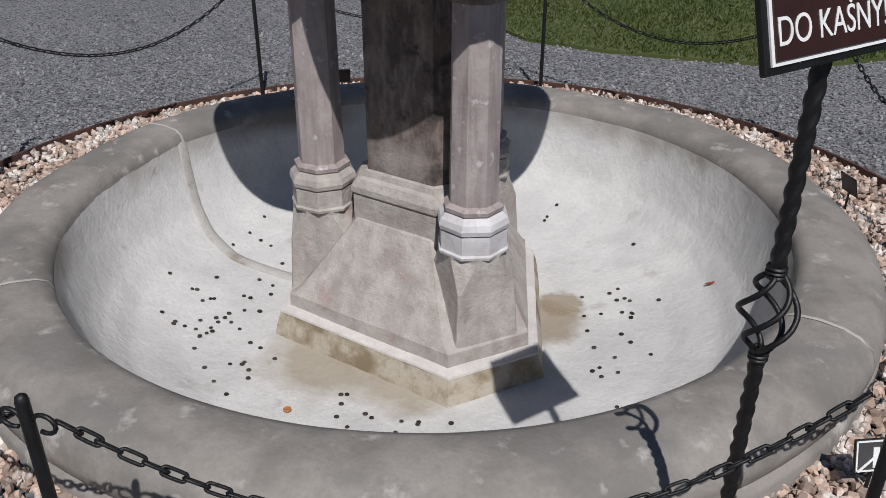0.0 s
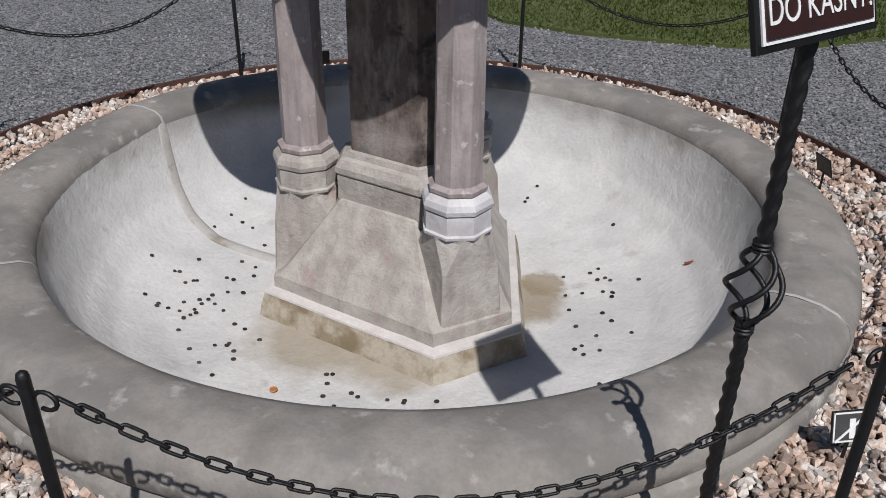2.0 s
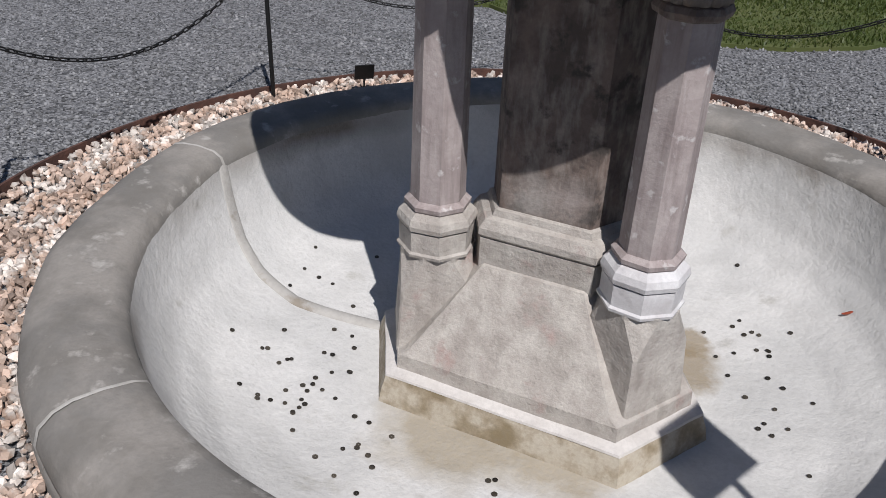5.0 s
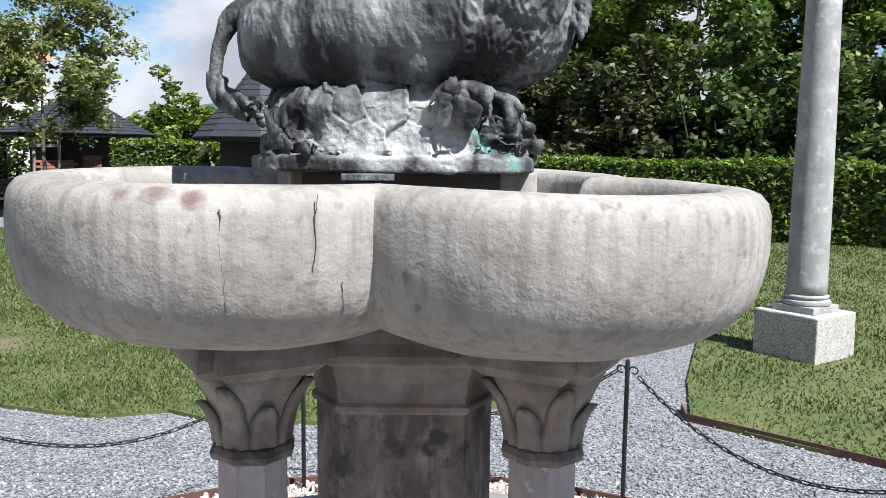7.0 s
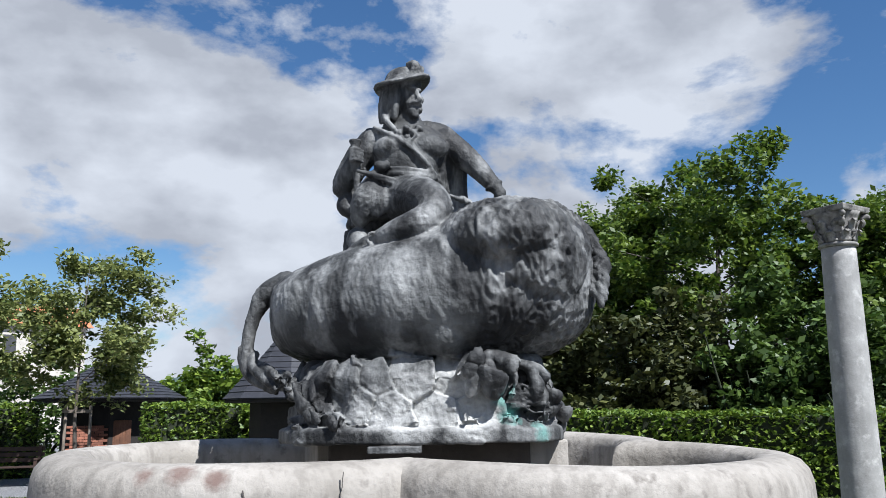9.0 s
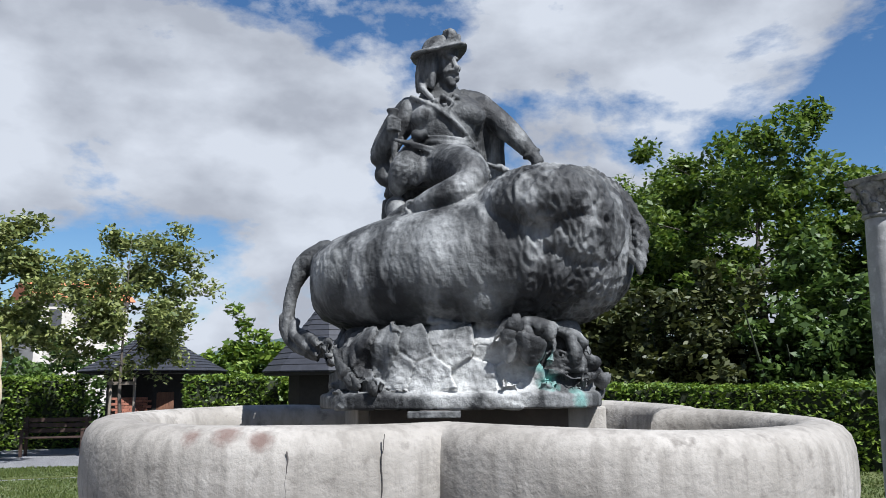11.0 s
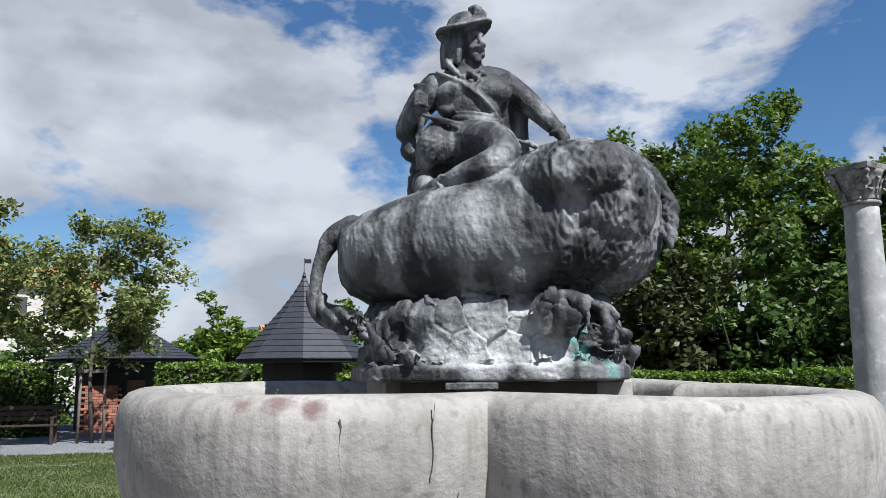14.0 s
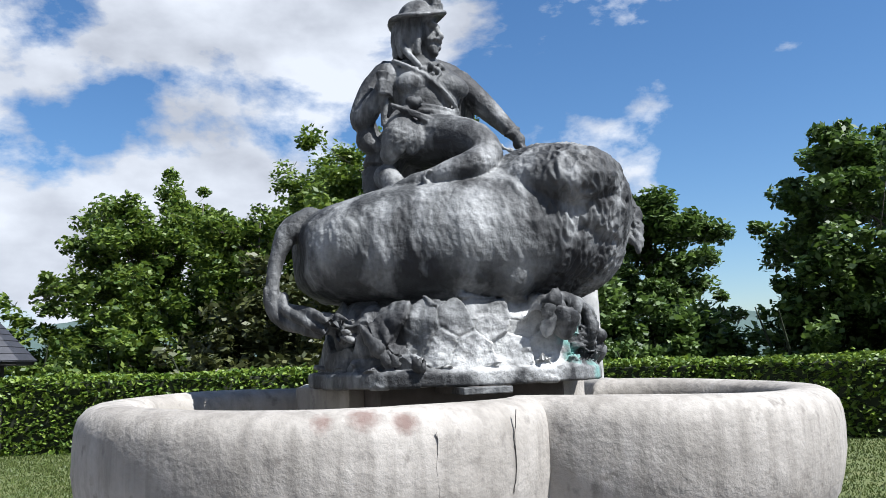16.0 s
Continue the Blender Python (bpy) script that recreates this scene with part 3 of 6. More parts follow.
def shaft_part(name, rows, material, parent, label=""):
    bm = bmesh.new()
    loft(bm, [tri_hex(a, b, z) for a, b, z in rows])
    part(name, bm, material, parent, label)


def hb(ha, k=1.27):
    return ha * k


shaft_part("base_block", [(0.205, hb(0.205), 0.14), (0.205, hb(0.205), 0.255)], M_PLINTH, PILLAR)
shaft_part("base_moulding", [(0.198, hb(0.198), 0.255), (0.21, hb(0.21), 0.268), (0.21, hb(0.21), 0.29), (0.195, hb(0.195), 0.318), (0.178, hb(0.178), 0.325), (0.172, hb(0.172), 0.345), (0.165, hb(0.165), 0.35)], M_PLINTH, PILLAR)
shaft_part("shaft", [(0.162, hb(0.162), 0.33), (0.162, hb(0.162), 1.10)], M_PILLAR, PILLAR, "dark shaft streaked by water, sunlight painted low on its front")
shaft_part("top_moulding", [(0.162, hb(0.162), 1.09), (0.172, hb(0.172), 1.098), (0.172, hb(0.172), 1.11), (0.165, hb(0.165), 1.118), (0.168, hb(0.168), 1.165), (0.178, hb(0.178), 1.205), (0.198, hb(0.198), 1.218), (0.20, hb(0.20), 1.235), (0.19, hb(0.19), 1.262), (0.19, hb(0.19), 1.32)], M_CAPSTONE, PILLAR, "moulded cap of the pillar")


def column(az, pale, label):
    """An octagonal column on a broached pedestal with a carved leaf capital."""
    col = empty("fountain_column", label, "column", "columns under the bowl")
    R0 = 0.372 if pale else 0.388
    A = radians(az)

    def octa(name, rows, material, lab=""):
        bm = bmesh.new()
        loft(bm, [polygon(8, a, z, A + math.pi / 8) for a, z in rows])
        part(name, bm, material, col, lab)

    bm = bmesh.new()
    sq = [(-0.118, -0.112), (0.118, -0.112), (0.118, 0.112), (-0.118, 0.112)]

    def squarish(k, z, cut):
        pts = []
        for i, (x, y) in enumerate(sq):
            nx, ny = sq[(i + 1) % 4]
            px, py = sq[i - 1]
            for ox, oy in ((px, py), (nx, ny)):
                d = Vector((ox - x, oy - y)).normalized()
                pts.append((k * (x + d.x * cut), k * (y + d.y * cut)))
        c, s = math.cos(A), math.sin(A)
        return [(x * c - y * s, x * s + y * c, z) for x, y in pts]
    loft(bm, [squarish(1.08, -0.15, 0.006), squarish(1.0, 0.0, 0.006), squarish(0.97, 0.07, 0.008), squarish(0.95, 0.175, 0.068), squarish(0.95, 0.192, 0.068)])
    part("pedestal", bm, M_PLINTH, col, "pinkish pedestal with broached corners")
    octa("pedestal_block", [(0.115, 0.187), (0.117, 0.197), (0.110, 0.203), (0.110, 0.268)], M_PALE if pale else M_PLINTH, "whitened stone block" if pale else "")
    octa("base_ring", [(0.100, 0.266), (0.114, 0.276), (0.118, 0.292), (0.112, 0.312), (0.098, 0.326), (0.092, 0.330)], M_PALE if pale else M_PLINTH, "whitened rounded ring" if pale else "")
    octa("collar", [(0.088, 0.328), (0.095, 0.336), (0.097, 0.350), (0.086, 0.358), (0.080, 0.362)], M_SHAFT)
    octa("shaft", [(0.079, 0.355), (0.076, 0.70), (0.074, 1.015)], M_SHAFT, "smooth octagonal stone shaft")
    octa("neck_ring", [(0.076, 1.005), (0.088, 1.012), (0.092, 1.026), (0.086, 1.040), (0.078, 1.044)], M_PILLAR)
    # capital: a bell with broad carved leaves
    bm = bmesh.new()
    loft(bm, [polygon(16, a, z) for a, z in ((0.076, 1.038), (0.080, 1.08), (0.094, 1.13), (0.122, 1.19), (0.135, 1.235))])
    part("capital_bell", bm, M_CAPSTONE, col, smooth=True)
    for k in range(8):
        bm = bmesh.new()
        t = A + k * math.pi / 4
        rings = []
        for i in range(9):
            u = i / 8
            z = 1.045 + (0.15 if k % 2 else 0.10) * u
            r = 0.079 + (0.052 if k % 2 else 0.030) * u ** 1.7 + 0.010 * max(0, u - 0.7) * 3
            w = 0.036 * (1 - 0.55 * u ** 3) + 0.003 * math.sin(11 * u)
            e = Vector((math.cos(t), math.sin(t), 0)); s = Vector((-e.y, e.x, 0))
            p = e * r + Vector((0, 0, z))
            rings.append([p - s * w - e * 0.006, p - s * w * 0.5 + e * 0.010, p + e * 0.004, p + s * w * 0.5 + e * 0.010, p + s * w - e * 0.006, p - e * 0.015])
        loft(bm, rings)
        part("carved_leaf", bm, M_CAPSTONE, col, smooth=True)
    bm = bmesh.new()
    loft(bm, [polygon(4, a, z, A + math.pi / 4 - math.pi / 4) for a, z in ((0.128, 1.21), (0.150, 1.232), (0.150, 1.262), (0.140, 1.31))])
    bmesh.ops.bevel(bm, geom=[e for e in bm.edges if abs(e.verts[0].co.z - e.verts[1].co.z) > 0.01], offset=0.03, segments=2, affect="EDGES")
    part("abacus", bm, M_CAPSTONE, col, "square slab on the capital")
    col.matrix_basis = C @ Matrix.Translation((R0 * math.cos(A), R0 * math.sin(A), 0))
    return col


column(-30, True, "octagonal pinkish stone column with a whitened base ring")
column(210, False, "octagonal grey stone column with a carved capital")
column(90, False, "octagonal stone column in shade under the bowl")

# ---- fountain: three-lobed bowl ----
LOBE_R, LOBE_IN = 0.4685, 0.352
LOBES = [Vector((0.314, -0.182)), Vector((0.150, 0.352)), Vector((-0.314, -0.182))]
BC = Matrix.Translation((0.0263, -0.0991, 1.527)) @ Matrix.Rotation(radians(-3.97), 4, "Z") @ Matrix.Rotation(radians(0.9), 4, "X") @ Matrix.Rotation(radians(0.7), 4, "Y") @ Matrix.Translation((0, 0, -1.5))


def trefoil(theta, R):
    best = 0
    for c in LOBES:
        f = theta - math.atan2(c.y, c.x)
        q = R * R - (c.length * math.sin(f)) ** 2
        if q > 0:
            best = max(best, c.length * math.cos(f) + math.sqrt(q))
    return best


def bowl():
    bm = bmesh.new()
    n = 240
    th = [radians(-90) + 2 * math.pi * i / n for i in range(n)]
    under = [(0.0, 1.264), (0.2, 1.266), (0.45, 1.277), (0.65, 1.298), (0.80, 1.326), (0.90, 1.360), (0.96, 1.400), (0.985, 1.445), (1.0, 1.49)]
    rings = []
    for s in (0.02, 0.2, 0.35, 0.5, 0.6, 0.7, 0.78, 0.84, 0.89, 0.93, 0.96, 0.98, 0.992, 1.0):
        ring = []
        for t in th:
            r = trefoil(t, LOBE_R) * s
            p = Vector((r * math.cos(t), r * math.sin(t)))
            rho = min((p - c).length for c in LOBES) / LOBE_R
            z = float(np.interp(rho, [u[0] for u in under], [u[1] for u in under]))
            ring.append(Vector((p.x, p.y, z)))
        rings.append(ring)
    # wall, rounded rim and the inside
    for R, z in ((LOBE_R, 1.535), (LOBE_R - 0.002, 1.565), (LOBE_R - 0.008, 1.586), (LOBE_R - 0.022, 1.602), (LOBE_R - 0.042, 1.610), (LOBE_R - 0.07, 1.612), (LOBE_R - 0.095, 1.608), (LOBE_IN + 0.008, 1.597), (LOBE_IN, 1.575), (LOBE_IN - 0.004, 1.51), (LOBE_IN - 0.008, 1.43), (LOBE_IN - 0.012, 1.405)):
        rings.append([Vector((trefoil(t, R) * math.cos(t), trefoil(t, R) * math.sin(t), z)) for t in th])
    rings.append([Vector((0.02 * math.cos(t), 0.02 * math.sin(t), 1.40)) for t in th])
    for k, ring in enumerate(rings):
        for v in ring:
            if v.z > 1.28:
                d = Vector((v.x, v.y, 0)).normalized()
                v += d * (0.004 * noise.noise(v * 2.5) + 0.0012 * noise.noise(v * 11) - 0.004 * max(0, noise.noise(v * 26) - 0.3))
                v.z += 0.003 * noise.noise(v * 4.0) - 0.002 * max(0, noise.noise(v * 17 + Vector((3, 0, 0))) - 0.2)
    loft(bm, rings)
    b = empty("fountain_bowl", "pale weathered three-lobed stone bowl with rain streaks and cracks", "bowl", at=BC)
    part("basin_shell", bm, M_BOWL, b, smooth=True, angle=35)
    # hairline cracks and the dark joint between the lobes
    def crack(th0, z0, z1, wander, w, seed):
        bm = bmesh.new()
        rings = []
        for i in range(33):
            z = z0 + (z1 - z0) * i / 32
            t = th0 + wander * (0.35 * noise.noise(Vector((z * 14, seed, 0))) + 0.12 * noise.noise(Vector((z * 60, seed, 0))))
            rho = float(np.interp(z, [u[1] for u in under], [u[0] for u in under])) if z < 1.49 else 1.0
            r = trefoil(t, LOBE_R * rho) + 0.001 + (0.006 * noise.noise(Vector((trefoil(t, LOBE_R) * math.cos(t), trefoil(t, LOBE_R) * math.sin(t), z)) * 3.0))
            e = Vector((math.cos(t), math.sin(t), 0)); s = Vector((-e.y, e.x, 0))
            ww = w * (0.4 + abs(noise.noise(Vector((z * 60, seed, 5))))) + 0.0002
            rings.append([e * (r - 0.002) - s * ww + Vector((0, 0, z)), e * (r + 0.0012) + Vector((0, 0, z)), e * (r - 0.002) + s * ww + Vector((0, 0, z))])
        loft(bm, rings, cap=False, closed=False)
        part("crack", bm, M_DARKSTONE, b, "dark hairline crack")
    crack(radians(-110.2), 1.40, 1.575, 0.03, 0.0004, 1)
    crack(radians(-98.6), 1.47, 1.60, 0.03, 0.0003, 2)
    crack(radians(-95.0), 1.39, 1.45, 0.06, 0.0006, 3)
    return b


bowl()


# ---- statue group ----
def pedestal():
    p = empty("statue_pedestal", "dark stone support with pale blocks under the bronze statue", "pedestal")
    bm = bmesh.new(); box(bm, 0.44, 0.34, 0.236, Matrix.Translation((0.035, -0.06, 1.412)), 0.006)
    part("core_block", bm, M_DARKSTONE, p)
    for x, y, a, l, w, lab in ((-0.222, -0.005, 106, 0.24, 0.07, "pale stone block"), (0.275, -0.13, 20, 0.11, 0.12, "pale stone block"), (0.2, 0.08, 0, 0.12, 0.1, "")):
        bm = bmesh.new(); box(bm, l, w, 0.236, Matrix.Translation((x, y, 1.412)) @ Matrix.Rotation(radians(a), 4, "Z"), 0.006)
        part("corner_block", bm, M_BOWL, p, lab)
    bm = bmesh.new(); box(bm, 0.105, 0.06, 0.013, Matrix.Translation((-0.03, -0.405, 1.634)), 0.002)
    part("metal_plate", bm, M_BRONZE, p, "thin grey metal plate")
    bm = bmesh.new(); box(bm, 0.06, 0.20, 0.016, Matrix.Translation((-0.03, -0.31, 1.632)), 0.002)
    part("plate_bracket", bm, M_DARKSTONE, p)


pedestal()


def blob(bm, c, r, rot=(0, 0, 0), sub=3):
    m = Matrix.LocRotScale(c, Euler([radians(a) for a in rot]), r)
    bmesh.ops.create_icosphere(bm, subdivisions=sub, radius=1, matrix=m)


def limb(bm, pts, radii, n=14):
    """A rounded limb through the points."""
    P = [Vector(p) for p in pts]
    q, rr = [], []
    for i in range(len(P) - 1):
        p0, p1, p2, p3 = P[max(i - 1, 0)], P[i], P[i + 1], P[min(i + 2, len(P) - 1)]
        for k in range(6):
            t = k / 6
            q.append(0.5 * (2 * p1 + (p2 - p0) * t + (2 * p0 - 5 * p1 + 4 * p2 - p3) * t * t + (3 * p1 - p0 - 3 * p2 + p3) * t ** 3))
            rr.append(radii[i] + (radii[i + 1] - radii[i]) * t)
    q.append(P[-1]); rr.append(radii[-1])
    tube(bm, q, rr, n)
    for p, r in ((q[0], rr[0]), (q[-1], rr[-1])):
        blob(bm, p, (r, r, r), sub=2)


def statue():
    bm = bmesh.new()
    rnd = random.Random(7)
    # bronze plate under the rock
    rings = []
    for z, k in ((1.649, 0.99), (1.652, 1.0), (1.676, 1.0), (1.681, 0.985)):
        rings.append([(0.018 + k * 0.312 * math.copysign(abs(math.cos(t)) ** 0.62, math.cos(t)), -0.145 + k * 0.258 * math.copysign(abs(math.sin(t)) ** 0.62, math.sin(t)), z) for t in np.linspace(0, 2 * math.pi, 72, endpoint=False)])
    loft(bm, rings)
    # rock: a squarish mound with a steep front, and rubble along its foot
    rings = []
    for z, k in ((1.66, 0.975), (1.69, 0.955), (1.71, 0.93), (1.75, 0.915), (1.785, 0.90), (1.81, 0.82), (1.825, 0.55)):
        ring = []
        for t in np.linspace(0, 2 * math.pi, 90, endpoint=False):
            w = k * (1 + 0.06 * noise.noise(Vector((3 * math.cos(t), 3 * math.sin(t), z * 9))))
            ring.append((0.022 + w * 0.305 * math.copysign(abs(math.cos(t)) ** 0.66, math.cos(t)), -0.145 + w * 0.255 * math.copysign(abs(math.sin(t)) ** 0.66, math.sin(t)), z))
        rings.append(ring)
    loft(bm, rings)
    for x, y, z, w, h, a, b in ((0.02, -0.352, 1.772, 0.085, 0.048, 10, 14), (-0.055, -0.345, 1.752, 0.05, 0.055, -22, 10), (0.075, -0.358, 1.748, 0.06, 0.035, -8, 18), (0.01, -0.36, 1.725, 0.10, 0.022, 4, 25), (0.17, -0.345, 1.745, 0.07, 0.05, -14, 8), (0.25, -0.31, 1.742, 0.045, 0.045, -20, 5), (-0.10, -0.345, 1.772, 0.045, 0.038, 30, 12), (0.13, -0.352, 1.79, 0.035, 0.025, 24, 5)):
        box(bm, 2 * w, 0.08, 2 * h, Matrix.Translation((x, y + 0.02, z - h)) @ Matrix.Rotation(radians(a), 4, "Y") @ Matrix.Rotation(radians(-b), 4, "X"), 0.007)
    for i in range(40):
        t = rnd.uniform(math.pi * 1.02, math.pi * 1.98)
        k = rnd.uniform(0.90, 0.985)
        p = (0.02 + k * 0.306 * math.copysign(abs(math.cos(t)) ** 0.62, math.cos(t)), -0.145 - k * 0.25 * abs(math.sin(t)) ** 0.62, 1.684 + rnd.uniform(-0.004, 0.016))
        blob(bm, p, (rnd.uniform(0.010, 0.030), rnd.uniform(0.008, 0.02), rnd.uniform(0.003, 0.007)), (rnd.uniform(-20, 20), rnd.uniform(-20, 20), rnd.uniform(0, 90)), 2)
    # paw folds hanging over the rock, and combed fur beside them
    for i, x in enumerate((-0.232, -0.212, -0.190, -0.170, -0.150)):
        zt = 1.775 - 0.006 * i + 0.008 * (i % 2)
        limb(bm, [(x + 0.012, -0.27, zt + 0.02), (x + 0.004, -0.318 - 0.006 * i, zt - 0.012), (x + 0.010, -0.340 - 0.005 * i, zt - 0.045), (x + 0.026, -0.352 - 0.004 * i, 1.702)], [0.009, 0.0125, 0.012, 0.006], 8)
    for i in range(9):
        x = -0.125 + 0.010 * i
        limb(bm, [(x, -0.352, 1.772 - 0.006 * abs(i - 3)), (x + 0.006, -0.368, 1.735), (x + 0.016, -0.378, 1.702)], [0.004, 0.006, 0.004], 6)
    # edge of the hide that drapes over the rock
    edge = [(0.085, -0.375, 1.778), (0.112, -0.395, 1.812), (0.15, -0.392, 1.818), (0.20, -0.37, 1.812), (0.245, -0.345, 1.800), (0.285, -0.305, 1.778), (0.31, -0.255, 1.74)]
    limb(bm, edge, [0.008, 0.011, 0.009, 0.009, 0.011, 0.010, 0.006], 10)
    for k, (x, y, z) in enumerate(edge[1:]):
        limb(bm, [(x, y, z), (x + 0.012, y - 0.006, z - 0.035), (x + 0.004 + 0.010 * (k % 2), y - 0.004, z - 0.07)], [0.009, 0.013, 0.006], 8)
    for k in range(4):
        limb(bm, [(0.215 + 0.004 * k, -0.357, 1.775 - 0.016 * k), (0.245, -0.350, 1.758 - 0.016 * k), (0.262 + 0.006 * k, -0.335, 1.762 - 0.018 * k)], [0.003, 0.006, 0.003], 6)
    # beast: a long barrel that rises and widens towards the shoulder
    rings = []
    body = ((-0.332, -0.13, 0.035, 1.985, 1.90), (-0.324, -0.13, 0.075, 2.005, 1.875), (-0.305, -0.13, 0.108, 2.022, 1.852), (-0.27, -0.135, 0.135, 2.042, 1.832), (-0.20, -0.15, 0.168, 2.066, 1.818), (-0.145, -0.16, 0.186, 2.083, 1.812), (-0.09, -0.175, 0.202, 2.092, 1.808), (-0.04, -0.185, 0.215, 2.100, 1.806), (0.04, -0.20, 0.216, 2.118, 1.806),
            (0.10, -0.215, 0.215, 2.142, 1.810), (0.16, -0.23, 0.205, 2.150, 1.815), (0.24, -0.235, 0.185, 2.12, 1.83), (0.32, -0.235, 0.13, 2.05, 1.86), (0.35, -0.235, 0.06, 2.0, 1.90))
    for x, yc, hw, zt, zb in body:
        zc, hz = (zt + zb) / 2, (zt - zb) / 2
        rings.append([(x, yc + hw * math.copysign(abs(math.cos(t)) ** 0.85, math.cos(t)), zc + hz * math.copysign(abs(math.sin(t)) ** 0.85, math.sin(t))) for t in np.linspace(0, 2 * math.pi, 48, endpoint=False)])
    loft(bm, rings)
    blob(bm, (-0.215, -0.19, 1.945), (0.10, 0.105, 0.10), (0, 15, 0))
    blob(bm, (-0.01, -0.30, 1.955), (0.11, 0.108, 0.125), (0, 0, 0))
    blob(bm, (0.075, -0.30, 1.90), (0.085, 0.105, 0.095), (0, 0, 0))
    # neck and mane: overhangs the shoulder, the head is turned away
    blob(bm, (0.205, -0.270, 2.072), (0.165, 0.206, 0.100), (0, -4, 0))
    blob(bm, (0.255, -0.255, 2.055), (0.145, 0.190, 0.112), (0, 14, 0))
    blob(bm, (0.245, -0.235, 1.975), (0.158, 0.178, 0.150), (0, 6, 0))
    blob(bm, (0.240, -0.250, 2.022), (0.163, 0.196, 0.140), (0, 8, 0))
    blob(bm, (0.305, -0.225, 1.955), (0.098, 0.150, 0.105), (0, 0, 0))
    blob(bm, (0.31, -0.03, 1.985), (0.10, 0.14, 0.10), (0, 0, 25))
    for k in range(16):
        u = k / 15
        a = radians(75 - 105 * u)
        c = Vector((0.268 + 0.136 * math.cos(a), -0.30 + 0.02 * math.sin(5 * u), 2.035 + 0.130 * math.sin(a)))
        limb(bm, [c, c + Vector((0.012, -0.012, -0.018)), c + Vector((0.016, -0.02, -0.042))], [0.010, 0.010, 0.004], 6)
    # tail that curls down to the plate, with a twisted tuft
    limb(bm, [(-0.30, -0.13, 2.005), (-0.345, -0.135, 1.988), (-0.372, -0.14, 1.94), (-0.386, -0.142, 1.88), (-0.383, -0.145, 1.825), (-0.352, -0.165, 1.795), (-0.31, -0.20, 1.785), (-0.27, -0.25, 1.775)], [0.040, 0.028, 0.018, 0.015, 0.016, 0.017, 0.018, 0.012])
    for k in range(5):
        ph = k * 1.26
        pts = []
        for i in range(7):
            u = i / 6
            c = Vector((-0.387, -0.143, 1.85)).lerp(Vector((-0.365, -0.158, 1.803)), min(1, u * 2.2)) if u < 0.45 else Vector((-0.365, -0.158, 1.803)).lerp(Vector((-0.245, -0.275, 1.764)), (u - 0.45) / 0.55)
            pts.append(c + 0.019 * Vector((math.cos(ph + 4.4 * u), -0.4 * math.sin(ph + 4.4 * u), math.sin(ph + 4.4 * u))))
        limb(bm, pts, [0.006, 0.010, 0.011, 0.011, 0.011, 0.009, 0.004], 8)
    # rider: trunk with broad chest
    rings = []
    for x, y, z, a, b in ((-0.045, -0.105, 2.16, 0.09, 0.075), (-0.035, -0.105, 2.21, 0.088, 0.074), (-0.020, -0.105, 2.255, 0.074, 0.060), (-0.012, -0.105, 2.285, 0.076, 0.060), (-0.008, -0.102, 2.32, 0.090, 0.064), (-0.006, -0.098, 2.352, 0.101, 0.064), (-0.008, -0.092, 2.378, 0.100, 0.056), (-0.010, -0.090, 2.396, 0.078, 0.046), (-0.016, -0.092, 2.412, 0.044, 0.040), (-0.022, -0.095, 2.45, 0.033, 0.034)):
        rings.append([(x + a * math.copysign(abs(math.cos(t)) ** 0.85, math.cos(t)), y + b * math.sin(t), z) for t in np.linspace(0, 2 * math.pi, 32, endpoint=False)])
    loft(bm, rings)
    for s in (-1, 1):
        blob(bm, (-0.006 + 0.045 * s, -0.142, 2.345), (0.048, 0.026, 0.030), (0, 10 * s, 0))
    # belt, buckle knot and skirt
    for z, r in ((2.250, 0.008), (2.266, 0.008), (2.279, 0.006)):
        limb(bm, [(-0.095, -0.12, z + 0.002), (-0.06, -0.168, z + 0.003), (-0.015, -0.180, z), (0.035, -0.165, z - 0.004), (0.062, -0.12, z - 0.006)], [r] * 5, 8)
    blob(bm, (-0.076, -0.188, 2.283), (0.018, 0.015, 0.014), (0, 20, 0), 2)
    blob(bm, (-0.062, -0.188, 2.287), (0.010, 0.012, 0.012), (0, 0, 0), 2)
    limb(bm, [(-0.08, -0.18, 2.275), (-0.10, -0.195, 2.262), (-0.115, -0.19, 2.27)], [0.008, 0.008, 0.005], 8)
    for k in range(7):
        x = -0.110 + 0.011 * k
        limb(bm, [(x + 0.028, -0.165 - 0.002 * k, 2.258), (x + 0.006, -0.198, 2.215 - 0.003 * k), (x - 0.016 - 0.002 * k, -0.190, 2.172 - 0.004 * (k % 3))], [0.006, 0.011 + 0.002 * (k % 2), 0.007], 8)
    limb(bm, [(-0.085, -0.155, 2.245), (-0.11, -0.175, 2.20), (-0.125, -0.165, 2.165)], [0.035, 0.038, 0.024])
    for k in range(5):
        limb(bm, [(-0.02 + 0.016 * k, -0.178, 2.248 - 0.002 * k), (-0.005 + 0.018 * k, -0.208 - 0.008 * k, 2.224 - 0.006 * k), (0.002 + 0.022 * k, -0.222 - 0.014 * k, 2.196 - 0.01 * k)], [0.004, 0.006, 0.004], 6)
    # bent leg: thigh, knee, shin tucked back and shoe with a spur ring
    limb(bm, [(-0.03, -0.13, 2.208), (0.012, -0.205, 2.196), (0.040, -0.265, 2.172), (0.050, -0.300, 2.145)], [0.066, 0.058, 0.050, 0.038])
    limb(bm, [(0.052, -0.298, 2.140), (0.015, -0.320, 2.115), (-0.040, -0.305, 2.095), (-0.075, -0.280, 2.086)], [0.036, 0.034, 0.028, 0.020])
